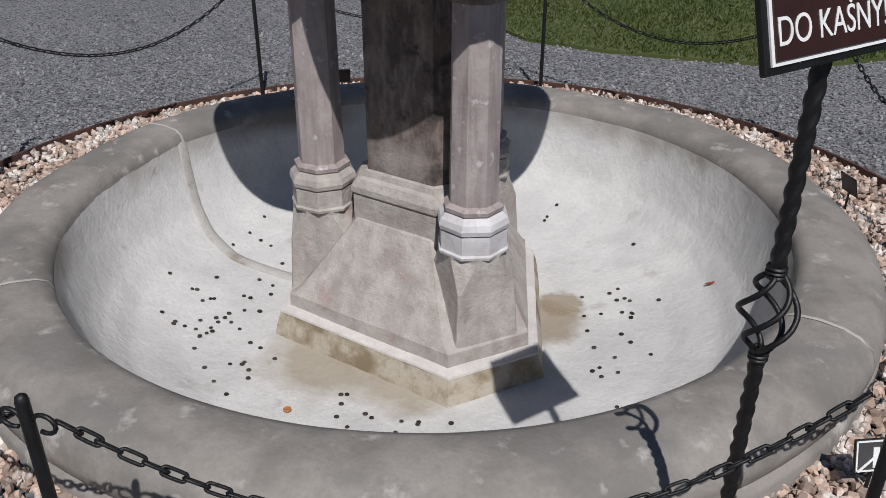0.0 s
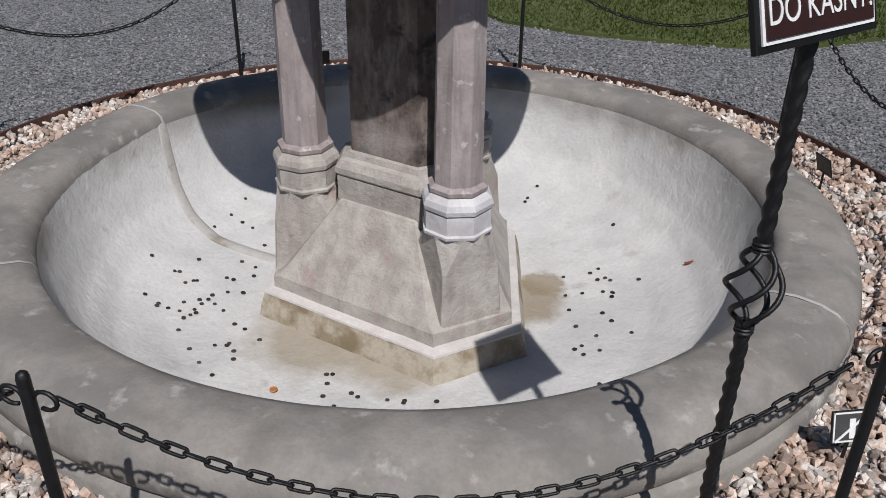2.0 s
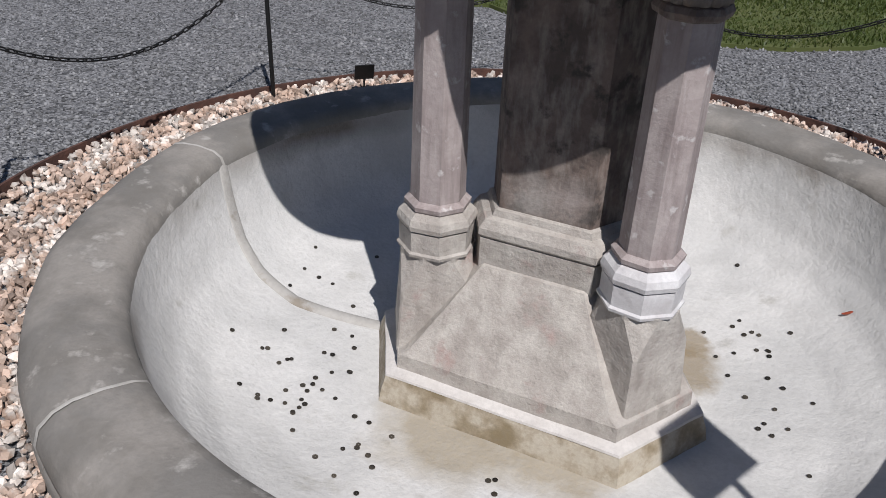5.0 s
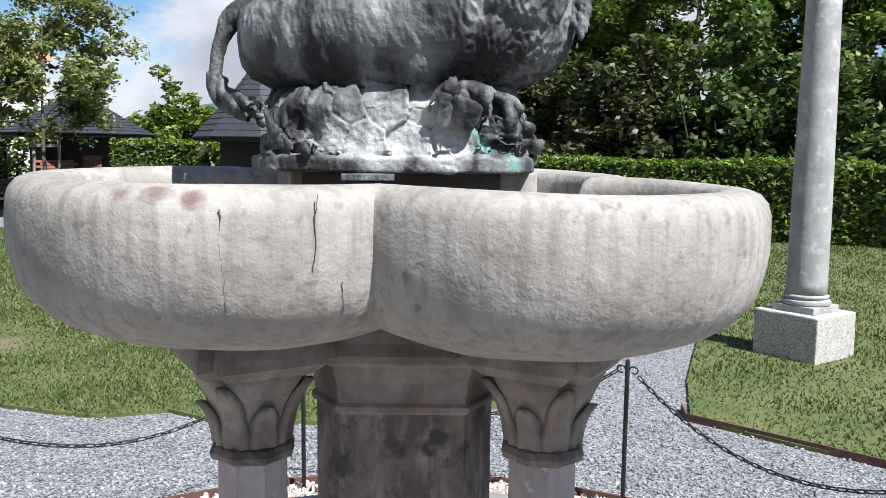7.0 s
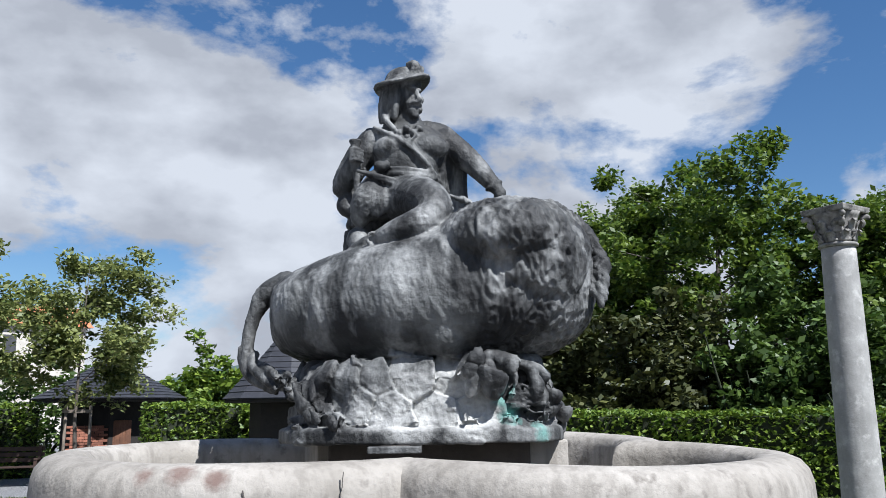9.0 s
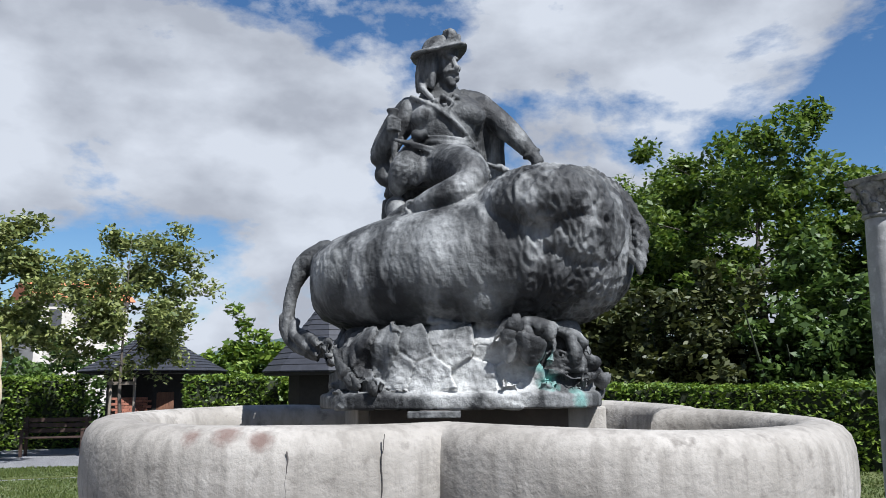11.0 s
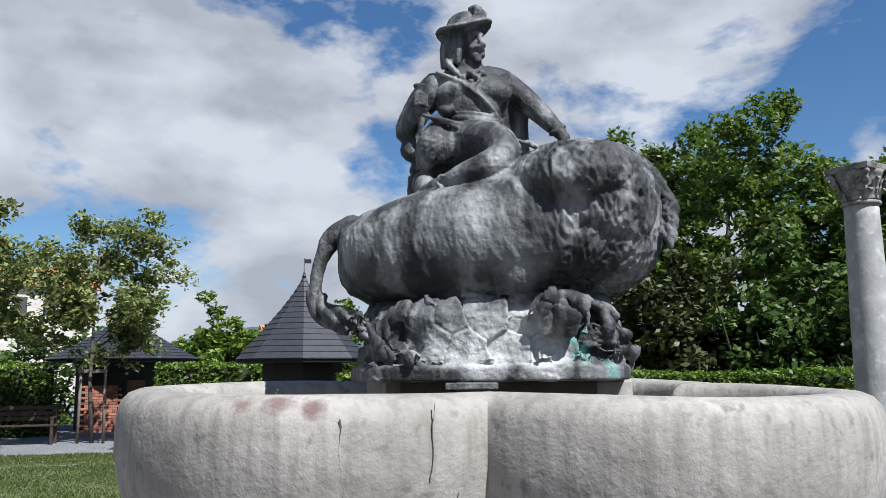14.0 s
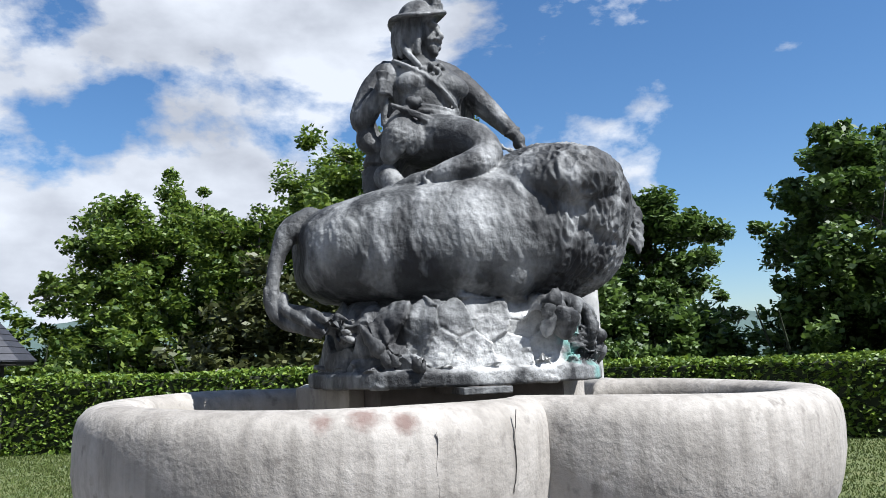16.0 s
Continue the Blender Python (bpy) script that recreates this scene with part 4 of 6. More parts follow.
    limb(bm, [(-0.068, -0.275, 2.088), (-0.10, -0.255, 2.082), (-0.135, -0.235, 2.072)], [0.022, 0.020, 0.012], 10)
    limb(bm, [(-0.084 + 0.013 * math.cos(t), -0.300 - 0.002 * math.sin(t), 2.086 + 0.013 * math.sin(t)) for t in np.linspace(0, 2 * math.pi, 9)], [0.0042] * 9, 6)
    limb(bm, [(-0.10, -0.10, 2.19), (-0.125, -0.10, 2.14), (-0.14, -0.11, 2.085)], [0.052, 0.046, 0.032])
    limb(bm, [(-0.13, -0.15, 2.115), (-0.12, -0.18, 2.085), (-0.13, -0.19, 2.062)], [0.03, 0.028, 0.015])
    # cloak: falls from the shoulder behind the arm, with upright folds
    for k in range(7):
        x = 0.048 + 0.0115 * k
        limb(bm, [(x - 0.018, -0.115 + 0.008 * k, 2.398 - 0.006 * k), (x + 0.004, -0.118 + 0.009 * k, 2.34), (x + 0.006, -0.105 + 0.008 * k, 2.26), (x - 0.004 + 0.003 * k, -0.10 + 0.008 * k, 2.195 + 0.004 * (k % 2))], [0.011, 0.013, 0.011 + 0.003 * (k % 2), 0.008], 8)
    limb(bm, [(0.03, -0.075, 2.405), (0.075, -0.07, 2.388), (0.102, -0.06, 2.35), (0.105, -0.05, 2.26), (0.09, -0.05, 2.19)], [0.030, 0.034, 0.028, 0.026, 0.02])
    limb(bm, [(-0.09, -0.055, 2.395), (-0.02, -0.045, 2.41), (0.06, -0.06, 2.40)], [0.026, 0.030, 0.028])
    limb(bm, [(-0.02, -0.03, 2.38), (-0.03, -0.02, 2.27), (-0.05, -0.03, 2.16)], [0.055, 0.06, 0.055])
    # strap, ruffled scarf and pendant
    limb(bm, [(-0.095, -0.125, 2.400), (-0.055, -0.157, 2.372), (-0.005, -0.170, 2.335), (0.035, -0.168, 2.295), (0.055, -0.150, 2.262)], [0.006, 0.0065, 0.0065, 0.0065, 0.006], 6)
    for k in range(13):
        a = radians(-12 + 204 * k / 12)
        blob(bm, (-0.016 + 0.056 * math.cos(a), -0.095 - 0.058 * math.sin(a), 2.402 - 0.020 * math.sin(a) + 0.005 * (-1) ** k), (0.013, 0.011, 0.008), (25 * (-1) ** k, 20, math.degrees(a)), 2)
        blob(bm, (-0.014 + 0.066 * math.cos(a), -0.095 - 0.064 * math.sin(a), 2.392 - 0.024 * math.sin(a) - 0.004 * (-1) ** k), (0.012, 0.008, 0.006), (-25 * (-1) ** k, 10, math.degrees(a)), 2)
    limb(bm, [(-0.075, -0.12, 2.452), (-0.068, -0.142, 2.418), (-0.045, -0.158, 2.385)], [0.008, 0.009, 0.006], 8)
    limb(bm, [(-0.03, -0.158, 2.372), (-0.012, -0.166, 2.352), (0.008, -0.162, 2.370)], [0.003] * 3, 6)
    blob(bm, (-0.012, -0.167, 2.345), (0.009, 0.005, 0.009), (0, 45, 0), 2)
    # head turned to the side: skull, cheek, nose, beard, long hair
    blob(bm, (-0.026, -0.100, 2.480), (0.040, 0.044, 0.047))
    blob(bm, (-0.004, -0.122, 2.462), (0.025, 0.024, 0.032))
    limb(bm, [(0.008, -0.139, 2.490), (0.014, -0.147, 2.472), (0.017, -0.150, 2.463)], [0.0055, 0.0065, 0.0075], 8)
    blob(bm, (0.004, -0.137, 2.495), (0.020, 0.011, 0.006), (0, 8, 25), 2)
    blob(bm, (0.016, -0.121, 2.472), (0.012, 0.012, 0.011), (0, 0, 0), 2)
    for dx, dz, r in ((0.0, 0.0, 0.016), (-0.014, 0.006, 0.014), (0.010, 0.004, 0.013), (0.002, -0.012, 0.012)):
        blob(bm, (0.002 + dx, -0.134 + 0.4 * abs(dx), 2.440 + dz), (r, 0.012, r * 0.9), (0, 10, 20), 2)
    limb(bm, [(-0.008, -0.146, 2.455), (0.010, -0.150, 2.458), (0.022, -0.140, 2.453)], [0.004, 0.005, 0.003], 6)
    for k in range(8):
        a = radians(100 + 20 * k)
        x, y = -0.03 + 0.044 * math.cos(a), -0.095 - 0.048 * math.sin(a)
        limb(bm, [(x, y, 2.505), (x - 0.004, y - 0.002, 2.465), (x - 0.006 + 0.005 * (k % 2), y - 0.004, 2.418 + 0.006 * (k % 3))], [0.010, 0.012, 0.007], 8)
    # hat: round crown, band and a brim that dips on one side
    blob(bm, (-0.026, -0.105, 2.522), (0.0475, 0.050, 0.042), (0, -8, 0))
    rings = []
    for r, dz in ((0.046, 0.006), (0.060, 0.001), (0.070, -0.001), (0.0725, -0.006), (0.068, -0.010), (0.055, -0.009), (0.040, -0.006)):
        rings.append([(-0.028 + r * math.cos(t), -0.110 + 1.06 * r * math.sin(t), 2.517 + dz + 0.20 * r * math.cos(t) + 0.009 * math.cos(2 * t) * (r / 0.07) ** 2) for t in np.linspace(0, 2 * math.pi, 40, endpoint=False)])
    loft(bm, rings)
    limb(bm, [(-0.026 + 0.049 * math.cos(t), -0.105 + 0.051 * math.sin(t), 2.524 + 0.008 * math.cos(t)) for t in np.linspace(0, 2 * math.pi, 17)], [0.004] * 17, 6)
    limb(bm, [(0.0, -0.150, 2.528), (0.008, -0.150, 2.548), (0.000, -0.140, 2.560), (-0.012, -0.135, 2.562)], [0.010, 0.012, 0.011, 0.006], 8)
    limb(bm, [(0.012, -0.145, 2.530), (0.020, -0.140, 2.545), (0.016, -0.128, 2.556)], [0.008, 0.010, 0.006], 8)
    # arm with the cup: sleeve, forearm raised, fist, cup and the bag below the elbow
    limb(bm, [(-0.098, -0.092, 2.372), (-0.135, -0.095, 2.330), (-0.165, -0.105, 2.272), (-0.172, -0.112, 2.252)], [0.040, 0.037, 0.032, 0.028])
    for k in range(4):
        limb(bm, [(-0.155 + 0.012 * k, -0.132, 2.322 - 0.010 * k), (-0.165 + 0.012 * k, -0.128, 2.300 - 0.010 * k)], [0.006, 0.004], 6)
    limb(bm, [(-0.170, -0.115, 2.250), (-0.158, -0.140, 2.280), (-0.142, -0.158, 2.308)], [0.027, 0.023, 0.017])
    blob(bm, (-0.138, -0.163, 2.318), (0.019, 0.018, 0.021), (0, 15, 0), 2)
    for k in range(4):
        limb(bm, [(-0.148, -0.178, 2.330 - 0.009 * k), (-0.132, -0.182, 2.328 - 0.009 * k), (-0.120, -0.172, 2.326 - 0.009 * k)], [0.005, 0.0055, 0.0045], 6)
    lathe_ring = [(0.011, 2.325), (0.012, 2.345), (0.016, 2.352), (0.016, 2.357), (0.010, 2.356)]
    loft(bm, [[(-0.138 + r * math.cos(t), -0.163 + r * math.sin(t), z) for t in np.linspace(0, 2 * math.pi, 16, endpoint=False)] for r, z in lathe_ring])
    limb(bm, [(-0.136, -0.162, 2.300), (-0.134, -0.160, 2.270), (-0.137, -0.155, 2.235)], [0.011, 0.009, 0.005], 8)
    limb(bm, [(-0.155, -0.105, 2.235), (-0.160, -0.115, 2.205), (-0.140, -0.125, 2.190)], [0.024, 0.028, 0.020])
    # other arm stretched to the mane
    limb(bm, [(0.080, -0.090, 2.370), (0.118, -0.100, 2.338), (0.148, -0.112, 2.308), (0.180, -0.135, 2.265), (0.200, -0.152, 2.236)], [0.038, 0.033, 0.028, 0.022, 0.016])
    limb(bm, [(0.194 + 0.017 * math.cos(t), -0.150 + 0.012 * math.sin(t), 2.243 + 0.010 * math.cos(t)) for t in np.linspace(0, 2 * math.pi, 9)], [0.005] * 9, 6)
    blob(bm, (0.207, -0.158, 2.218), (0.015, 0.017, 0.022), (0, 15, 0), 2)
    for k in range(4):
        limb(bm, [(0.205 + 0.006 * k, -0.168 + 0.005 * k, 2.208), (0.214 + 0.006 * k, -0.178 + 0.004 * k, 2.184), (0.218 + 0.006 * k, -0.182 + 0.004 * k, 2.165)], [0.006, 0.0055, 0.004], 6)
    # staff held across the lap
    limb(bm, [(-0.128, -0.196, 2.270), (0.0, -0.203, 2.234), (0.14, -0.212, 2.185), (0.165, -0.215, 2.172)], [0.0058, 0.0058, 0.0055, 0.005], 8)
    limb(bm, [(-0.09, -0.198, 2.252), (0.0, -0.206, 2.222), (0.05, -0.205, 2.206)], [0.004] * 3, 6)
    # fuse the pieces into one skin, then work fur, locks and casting marks into it
    raw = new("bronze_statue", mesh_of("bronze_raw", bm, M_BRONZE))
    rm = raw.modifiers.new("fuse", "REMESH"); rm.mode, rm.voxel_size, rm.use_smooth_shade = "VOXEL", 0.0031, True
    sm = raw.modifiers.new("soften", "SMOOTH"); sm.factor, sm.iterations = 0.5, 2
    bpy.context.view_layer.update()
    me = bpy.data.meshes.new_from_object(raw.evaluated_get(bpy.context.evaluated_depsgraph_get()))
    bpy.data.objects.remove(raw)
    n = len(me.vertices)
    co, no = np.empty(3 * n), np.empty(3 * n)
    me.vertices.foreach_get("co", co); me.vertices.foreach_get("normal", no)
    co, no = co.reshape(-1, 3), no.reshape(-1, 3)
    d = np.zeros(n)
    for i in range(n):
        x, y, z = co[i]
        v = Vector((x, y, z))
        if z < 1.826 and x > -0.30:
            # rock: broken facets
            dist, pts = noise.voronoi(v * 12)
            tilt = noise.cell_vector(pts[0] * 37.0)
            d[i] = 0.36 * ((v * 12 - pts[0]) / 12).dot(tilt) - 0.003 * max(0.0, 1 - (dist[1] - dist[0]) / 0.08) + 0.0020 * noise.noise(v * 95) + 0.0035 * noise.noise(v * 38)
            if z < 1.686:
                d[i] *= 0.12
        elif (z < 2.0 + 0.22 * min(1, max(0, (x + 0.30) / 0.45)) or x > 0.16) and y < 0.2 and not (-0.17 < x < 0.085 and z > 2.055 + 0.10 * max(0, x + 0.15)) and not (x < -0.335 and z < 1.97) and not (x > 0.16 and z > 2.176):
            m = min(1.0, max(0.0, (x - 0.075 - 0.12 * (2.06 - z)) / 0.07))
            w = Vector((x * 1.0 + 0.010 * noise.noise(v * 14), y, z * 0.42 + 0.2 * x))
            lock = 1 - abs(noise.noise(w * 68)) * 2.4
            curl = noise.noise(v * 30 + Vector((0, 0, 5)))
            hair = noise.noise(Vector((x * 120 + 30 * z, y * 120, z * 42)))
            tuft = max(0.0, noise.noise(Vector((x * 42 + 14 * z, y * 42, z * 24))) - 0.12)
            d[i] = m * (0.0042 * lock + 0.0040 * curl + 0.0020 * hair) + (1 - m) * (0.0014 * hair + 0.0055 * tuft + 0.003 * noise.noise(v * 13))
        else:
            d[i] = 0.0009 * noise.noise(v * 60) + 0.0005 * noise.noise(v * 150)
    co += no * d[:, None]
    me.vertices.foreach_set("co", co.ravel())
    me.update()
    me.name = "bronze_statue"
    return tagged(new("bronze_statue", me), "weathered grey bronze statue of a rider on a resting maned beast", "statue")


statue()


# ---- fence of posts and chains ----
POST_AZ = [150.8, 103.3, 57.8, 11.0, -33.8, -73.8, -118.5, -163.7]
POST_R, POST_H = 2.02, 0.745


def make_post():
    p = empty("fence_post", "slim black iron post with chain hooks, standing in pebbles", "post", "posts of the chain fence")
    bm = bmesh.new()
    lathe(bm, [(0.0108, -0.06), (0.0108, POST_H - 0.012), (0.009, POST_H - 0.004), (0.004, POST_H)], 10, cap=True)
    part("rod", bm, M_IRON, p, smooth=True, angle=50)
    for s in (-1, 1):
        bm = bmesh.new()
        tube(bm, [(0, s * (0.010 + 0.020 * (1 - math.cos(t))), POST_H - 0.05 + 0.017 * math.sin(t)) for t in np.linspace(0.2, 5.2, 12)], 0.004, 6)
        part("hook", bm, M_IRON, p, smooth=True)
    return p


def post_at(az):
    a = radians(az)
    return Matrix.Translation((POST_R * math.cos(a), POST_R * math.sin(a), 0)) @ Matrix.Rotation(a, 4, "Z")


first_post = make_post()
first_post.matrix_basis = post_at(POST_AZ[0])
for az in POST_AZ[1:]:
    copy_thing(first_post, post_at(az))


def link_mesh():
    bm = bmesh.new()
    L, W, r, n, k = 0.0215, 0.0072, 0.0033, 20, 6
    rings = []
    for i in range(n):
        t = 2 * math.pi * i / n
        c = Vector((W * math.sin(t), 0, math.copysign(L - W, math.cos(t)) * min(1, abs(math.cos(t)) * 3) + W * math.cos(t)))
        d = Vector((math.sin(t), 0, math.cos(t)))
        rings.append([c + d * r * math.cos(2 * math.pi * j / k) + Vector((0, r * math.sin(2 * math.pi * j / k), 0)) for j in range(k)])
    loft(bm, rings + [rings[0]], cap=False)
    bmesh.ops.remove_doubles(bm, verts=bm.verts, dist=1e-5)
    return mesh_of("link", bm, M_IRON, True)


LINK = link_mesh()


def chain(az0, az1, sag):
    ch = empty("chain", "black iron chain hanging between two fence posts", "chain", "chains of the fence")
    a, b = radians(az0), radians(az1)
    p0 = Vector((POST_R * math.cos(a), POST_R * math.sin(a), POST_H - 0.055))
    p1 = Vector((POST_R * math.cos(b), POST_R * math.sin(b), POST_H - 0.055))
    d = (p1 - p0).normalized()
    p0, p1 = p0 + d * 0.045, p1 - d * 0.045
    curve = [p0.lerp(p1, i / 200) - Vector((0, 0, sag * 4 * (i / 200) * (1 - i / 200))) for i in range(201)]
    run, pitch, k = 0.0, 0.0362, 0
    for q0, q1 in zip(curve, curve[1:]):
        run += (q1 - q0).length
        if run >= pitch:
            run -= pitch
            t = (q1 - q0).normalized()
            ob = new("link", LINK)
            ob.parent = ch
            side = t.cross(Vector((0, 0, 1))).normalized()
            m = Matrix((side, t.cross(side), t)).transposed().to_4x4()
            ob.matrix_basis = Matrix.Translation(q1) @ m @ Matrix.Rotation(radians(35 + 90 * (k % 2)), 4, "Z")
            k += 1


for (a0, a1), s in zip(zip(POST_AZ, POST_AZ[1:] + [POST_AZ[0] - 360]), (0.25, 0.25, 0.25, 0.25, 0.27, 0.27, 0.27, 0.25)):
    chain(a0, a1, s)


# ---- sign on a twisted pole ----
def pole_sign():
    s = empty("pole_sign", "maroon warning sign with white lettering on a twisted black iron pole", "sign", at=Matrix.Translation((1.452, -1.175, 0)))

    def twisted(name, z0, z1, r):
        bm = bmesh.new()
        n = int((z1 - z0) / 0.006)
        rings = []
        for i in range(n + 1):
            z = z0 + (z1 - z0) * i / n
            tw = z * 58
            rings.append([((r * (1 + 0.16 * math.cos(3 * (a - tw)))) * math.cos(a), (r * (1 + 0.16 * math.cos(3 * (a - tw)))) * math.sin(a), z) for a in np.linspace(0, 2 * math.pi, 18, endpoint=False)])
        loft(bm, rings)
        part(name, bm, M_IRON, s, smooth=True)
    twisted("lower_pole", -0.05, 0.70, 0.0125)
    twisted("upper_pole", 0.855, 1.212, 0.0125)
    for z in (0.69, 0.85):
        for k in range(3):
            bm = bmesh.new()
            lathe(bm, [(0.0135 + 0.0040 * math.cos(t), z + 0.0075 * k + 0.0040 * math.sin(t)) for t in np.linspace(0, 2 * math.pi, 9)], 16)
            part("collar_ring", bm, M_IRON, s, smooth=True)
    for k in range(4):
        bm = bmesh.new()
        pts = []
        for i in range(21):
            u = i / 20
            a = k * math.pi / 2 + 3.4 * u
            r = 0.008 + 0.038 * math.sin(math.pi * u) ** 0.8
            pts.append((r * math.cos(a), r * math.sin(a), 0.705 + 0.15 * u))
        tube(bm, pts, 0.0052, 8)
        part("basket_bar", bm, M_IRON, s, smooth=True)
    # panel: faces outwards, leans back a little
    m = Matrix.Translation((0.013, -0.038, 1.207)) @ Matrix.Rotation(radians(SIGN_TURN), 4, "Z") @ Matrix.Rotation(radians(-17), 4, "X")
    W, H = 0.28, 0.30
    bm = bmesh.new(); box(bm, W, 0.010, H, m @ Matrix.Translation((0, -0.003, 0)), 0.002)
    panel = part("panel", bm, M_IRON, s, "black-backed panel")
    bm = bmesh.new(); box(bm, W - 0.022, 0.003, H - 0.022, m @ Matrix.Translation((0, -0.0095, 0.011)), 0.0)
    part("white_border", bm, M_WHITE, panel, "white painted border")
    bm = bmesh.new(); box(bm, W - 0.034, 0.003, H - 0.034, m @ Matrix.Translation((0, -0.012, 0.017)), 0.0)
    part("maroon_field", bm, M_SIGN, panel, "dark maroon field")
    f = bpy.data.curves.new("lettering", "FONT")
    f.body, f.size, f.align_x, f.extrude = "DO KAŠNY!", 0.053, "CENTER", 0.0006
    tmp = new("lettering", f)
    bpy.context.view_layer.update()
    me = bpy.data.meshes.new_from_object(tmp.evaluated_get(bpy.context.evaluated_depsgraph_get()))
    bpy.data.objects.remove(tmp)
    me.name = "lettering"
    me.materials.clear(); me.materials.append(M_WHITE)
    t = new("lettering", me)
    t.parent = panel
    t.matrix_basis = m @ Matrix.Translation((0, -0.0142, 0.036)) @ Matrix.Rotation(radians(90), 4, "X") @ Matrix.Diagonal((0.86, 1, 1, 1))
    tagged(t, "white serif lettering")


SIGN_TURN = 65
pole_sign()


def stake_sign(x, y, face, label):
    """A small square notice on a short stake; its front carries a plain upright bar and a slanting bar."""
    s = empty("stake_sign", label, "sign", "small notices in the pebbles", at=Matrix.Translation((x, y, 0)) @ Matrix.Rotation(radians(face), 4, "Z"))
    tilt = Matrix.Rotation(radians(-18), 4, "X")
    bm = bmesh.new(); box(bm, 0.010, 0.004, 0.14, Matrix.Translation((0, 0.006, -0.05)))
    part("stake", bm, M_IRON, s)
    m = Matrix.Translation((0, 0, 0.088)) @ tilt
    bm = bmesh.new(); box(bm, 0.10, 0.006, 0.085, m, 0.001)
    panel = part("panel", bm, M_IRON, s, "black-backed panel")
    bm = bmesh.new(); box(bm, 0.096, 0.0008, 0.081, m @ Matrix.Translation((0, -0.0032, 0.002)))
    part("field", bm, M_GREYPANEL, panel, "dark grey printed field")
    for w, h, dx, dz, r, lab in ((0.094, 0.004, 0, 0.003, 0, ""), (0.094, 0.004, 0, 0.078, 0, ""), (0.004, 0.079, -0.045, 0.003, 0, ""), (0.004, 0.079, 0.045, 0.003, 0, ""), (0.016, 0.052, 0.004, 0.012, 0, "plain white upright bar"), (0.006, 0.105, -0.042, 0.004, 50, "white slanting bar")):
        bm = bmesh.new(); box(bm, w, 0.002, h, m @ Matrix.Translation((dx, -0.0046 - (0.0012 if r else 0), dz)) @ Matrix.Rotation(radians(r), 4, "Y"))
        part("white_bar", bm, M_WHITE, panel, lab)


stake_sign(1.685, -0.585, 38, "small grey notice with white bars on a stake in pebbles")
stake_sign(-1.40, 1.265, 222, "small notice seen from its black back, in pebbles")
stake_sign(1.36, 1.16, 133, "small notice seen from its black back, among pebbles")


# ---- coins and a leaf on the basin floor ----
def coins():
    rnd = random.Random(11)
    shapes = []
    for r in (0.0074, 0.0083, 0.0092):
        bm = bmesh.new()
        lathe(bm, [(0.001, 0.0005), (r * 0.8, 0.0005), (r * 0.84, 0.0018), (r * 0.97, 0.0018), (r, 0.0012), (r, -0.0008)], 18)
        shapes.append(mesh_of("coin", bm, M_COIN, True, 50))
    groups = [(-0.58, -0.56, 0.13, 28), (-0.92, -0.08, 0.11, 7), (-0.35, -0.78, 0.13, 9), (0.02, -0.68, 0.14, 15), (0.38, -0.65, 0.10, 11), (-0.60, -0.25, 0.12, 8), (0.70, 0.38, 0.09, 14), (0.85, 0.02, 0.10, 10), (0.12, 0.92, 0.05, 3), (0.58, 0.8, 0.03, 1)]
    for cx, cy, sd, n in groups:
        for _ in range(n):
            x, y = cx + rnd.gauss(0, sd), cy + rnd.gauss(0, sd)
            r = math.hypot(x - 0.045, y + 0.05)
            if r < 0.60 or r > 1.14:
                continue
            ob = new("coin", rnd.choice(shapes))
            dz = floor_z(r + 0.02) - floor_z(r - 0.02)
            rad = Vector((x - 0.045, y + 0.05, 0)).normalized()
            nrm = (Vector((0, 0, 1)) - rad * dz / 0.04).normalized()
            ob.matrix_basis = Matrix.Translation((x, y, floor_z(r) - 0.012 * math.sin(math.pi * r / 1.304) ** 2 + 0.0035 + 0.006 * noise.noise(Vector((x - 0.045, y + 0.05, floor_z(r))) * 3.0))) @ nrm.to_track_quat("Z", "Y").to_matrix().to_4x4()
            tagged(ob, "dull dark coin lying on the basin floor", "coin", "coins in the basin")
    bm = bmesh.new()
    lathe(bm, [(0.001, 0.001), (0.011, 0.001), (0.0125, 0.0022), (0.014, 0.001), (0.014, -0.001)], 20)
    ob = part("coin", bm, M_COPPER, None, smooth=True, angle=50)
    ob.matrix_basis = Matrix.Translation((0.0, -0.84, floor_z(0.80) - 0.004))
    tagged(ob, "bright orange copper coin on the basin floor", "coin", "coins in the basin")
    bm = bmesh.new()
    loft(bm, [[(x, w, 0.004 + 0.004 * math.sin(9 * x * 20)), (x, 0, 0.008), (x, -w, 0.003)] for x, w in ((-0.02, 0.001), (-0.012, 0.007), (0, 0.009), (0.012, 0.006), (0.02, 0.001))], cap=False, closed=False)
    ob = part("dry_leaf", bm, M_DRYLEAF)
    ob.matrix_basis = Matrix.Translation((0.99, 0.57, floor_z(1.14) - 0.002)) @ Matrix.Rotation(-0.5, 4, "Y")
    tagged(ob, "curled dry red leaf on the basin slope", "leaf")


coins()


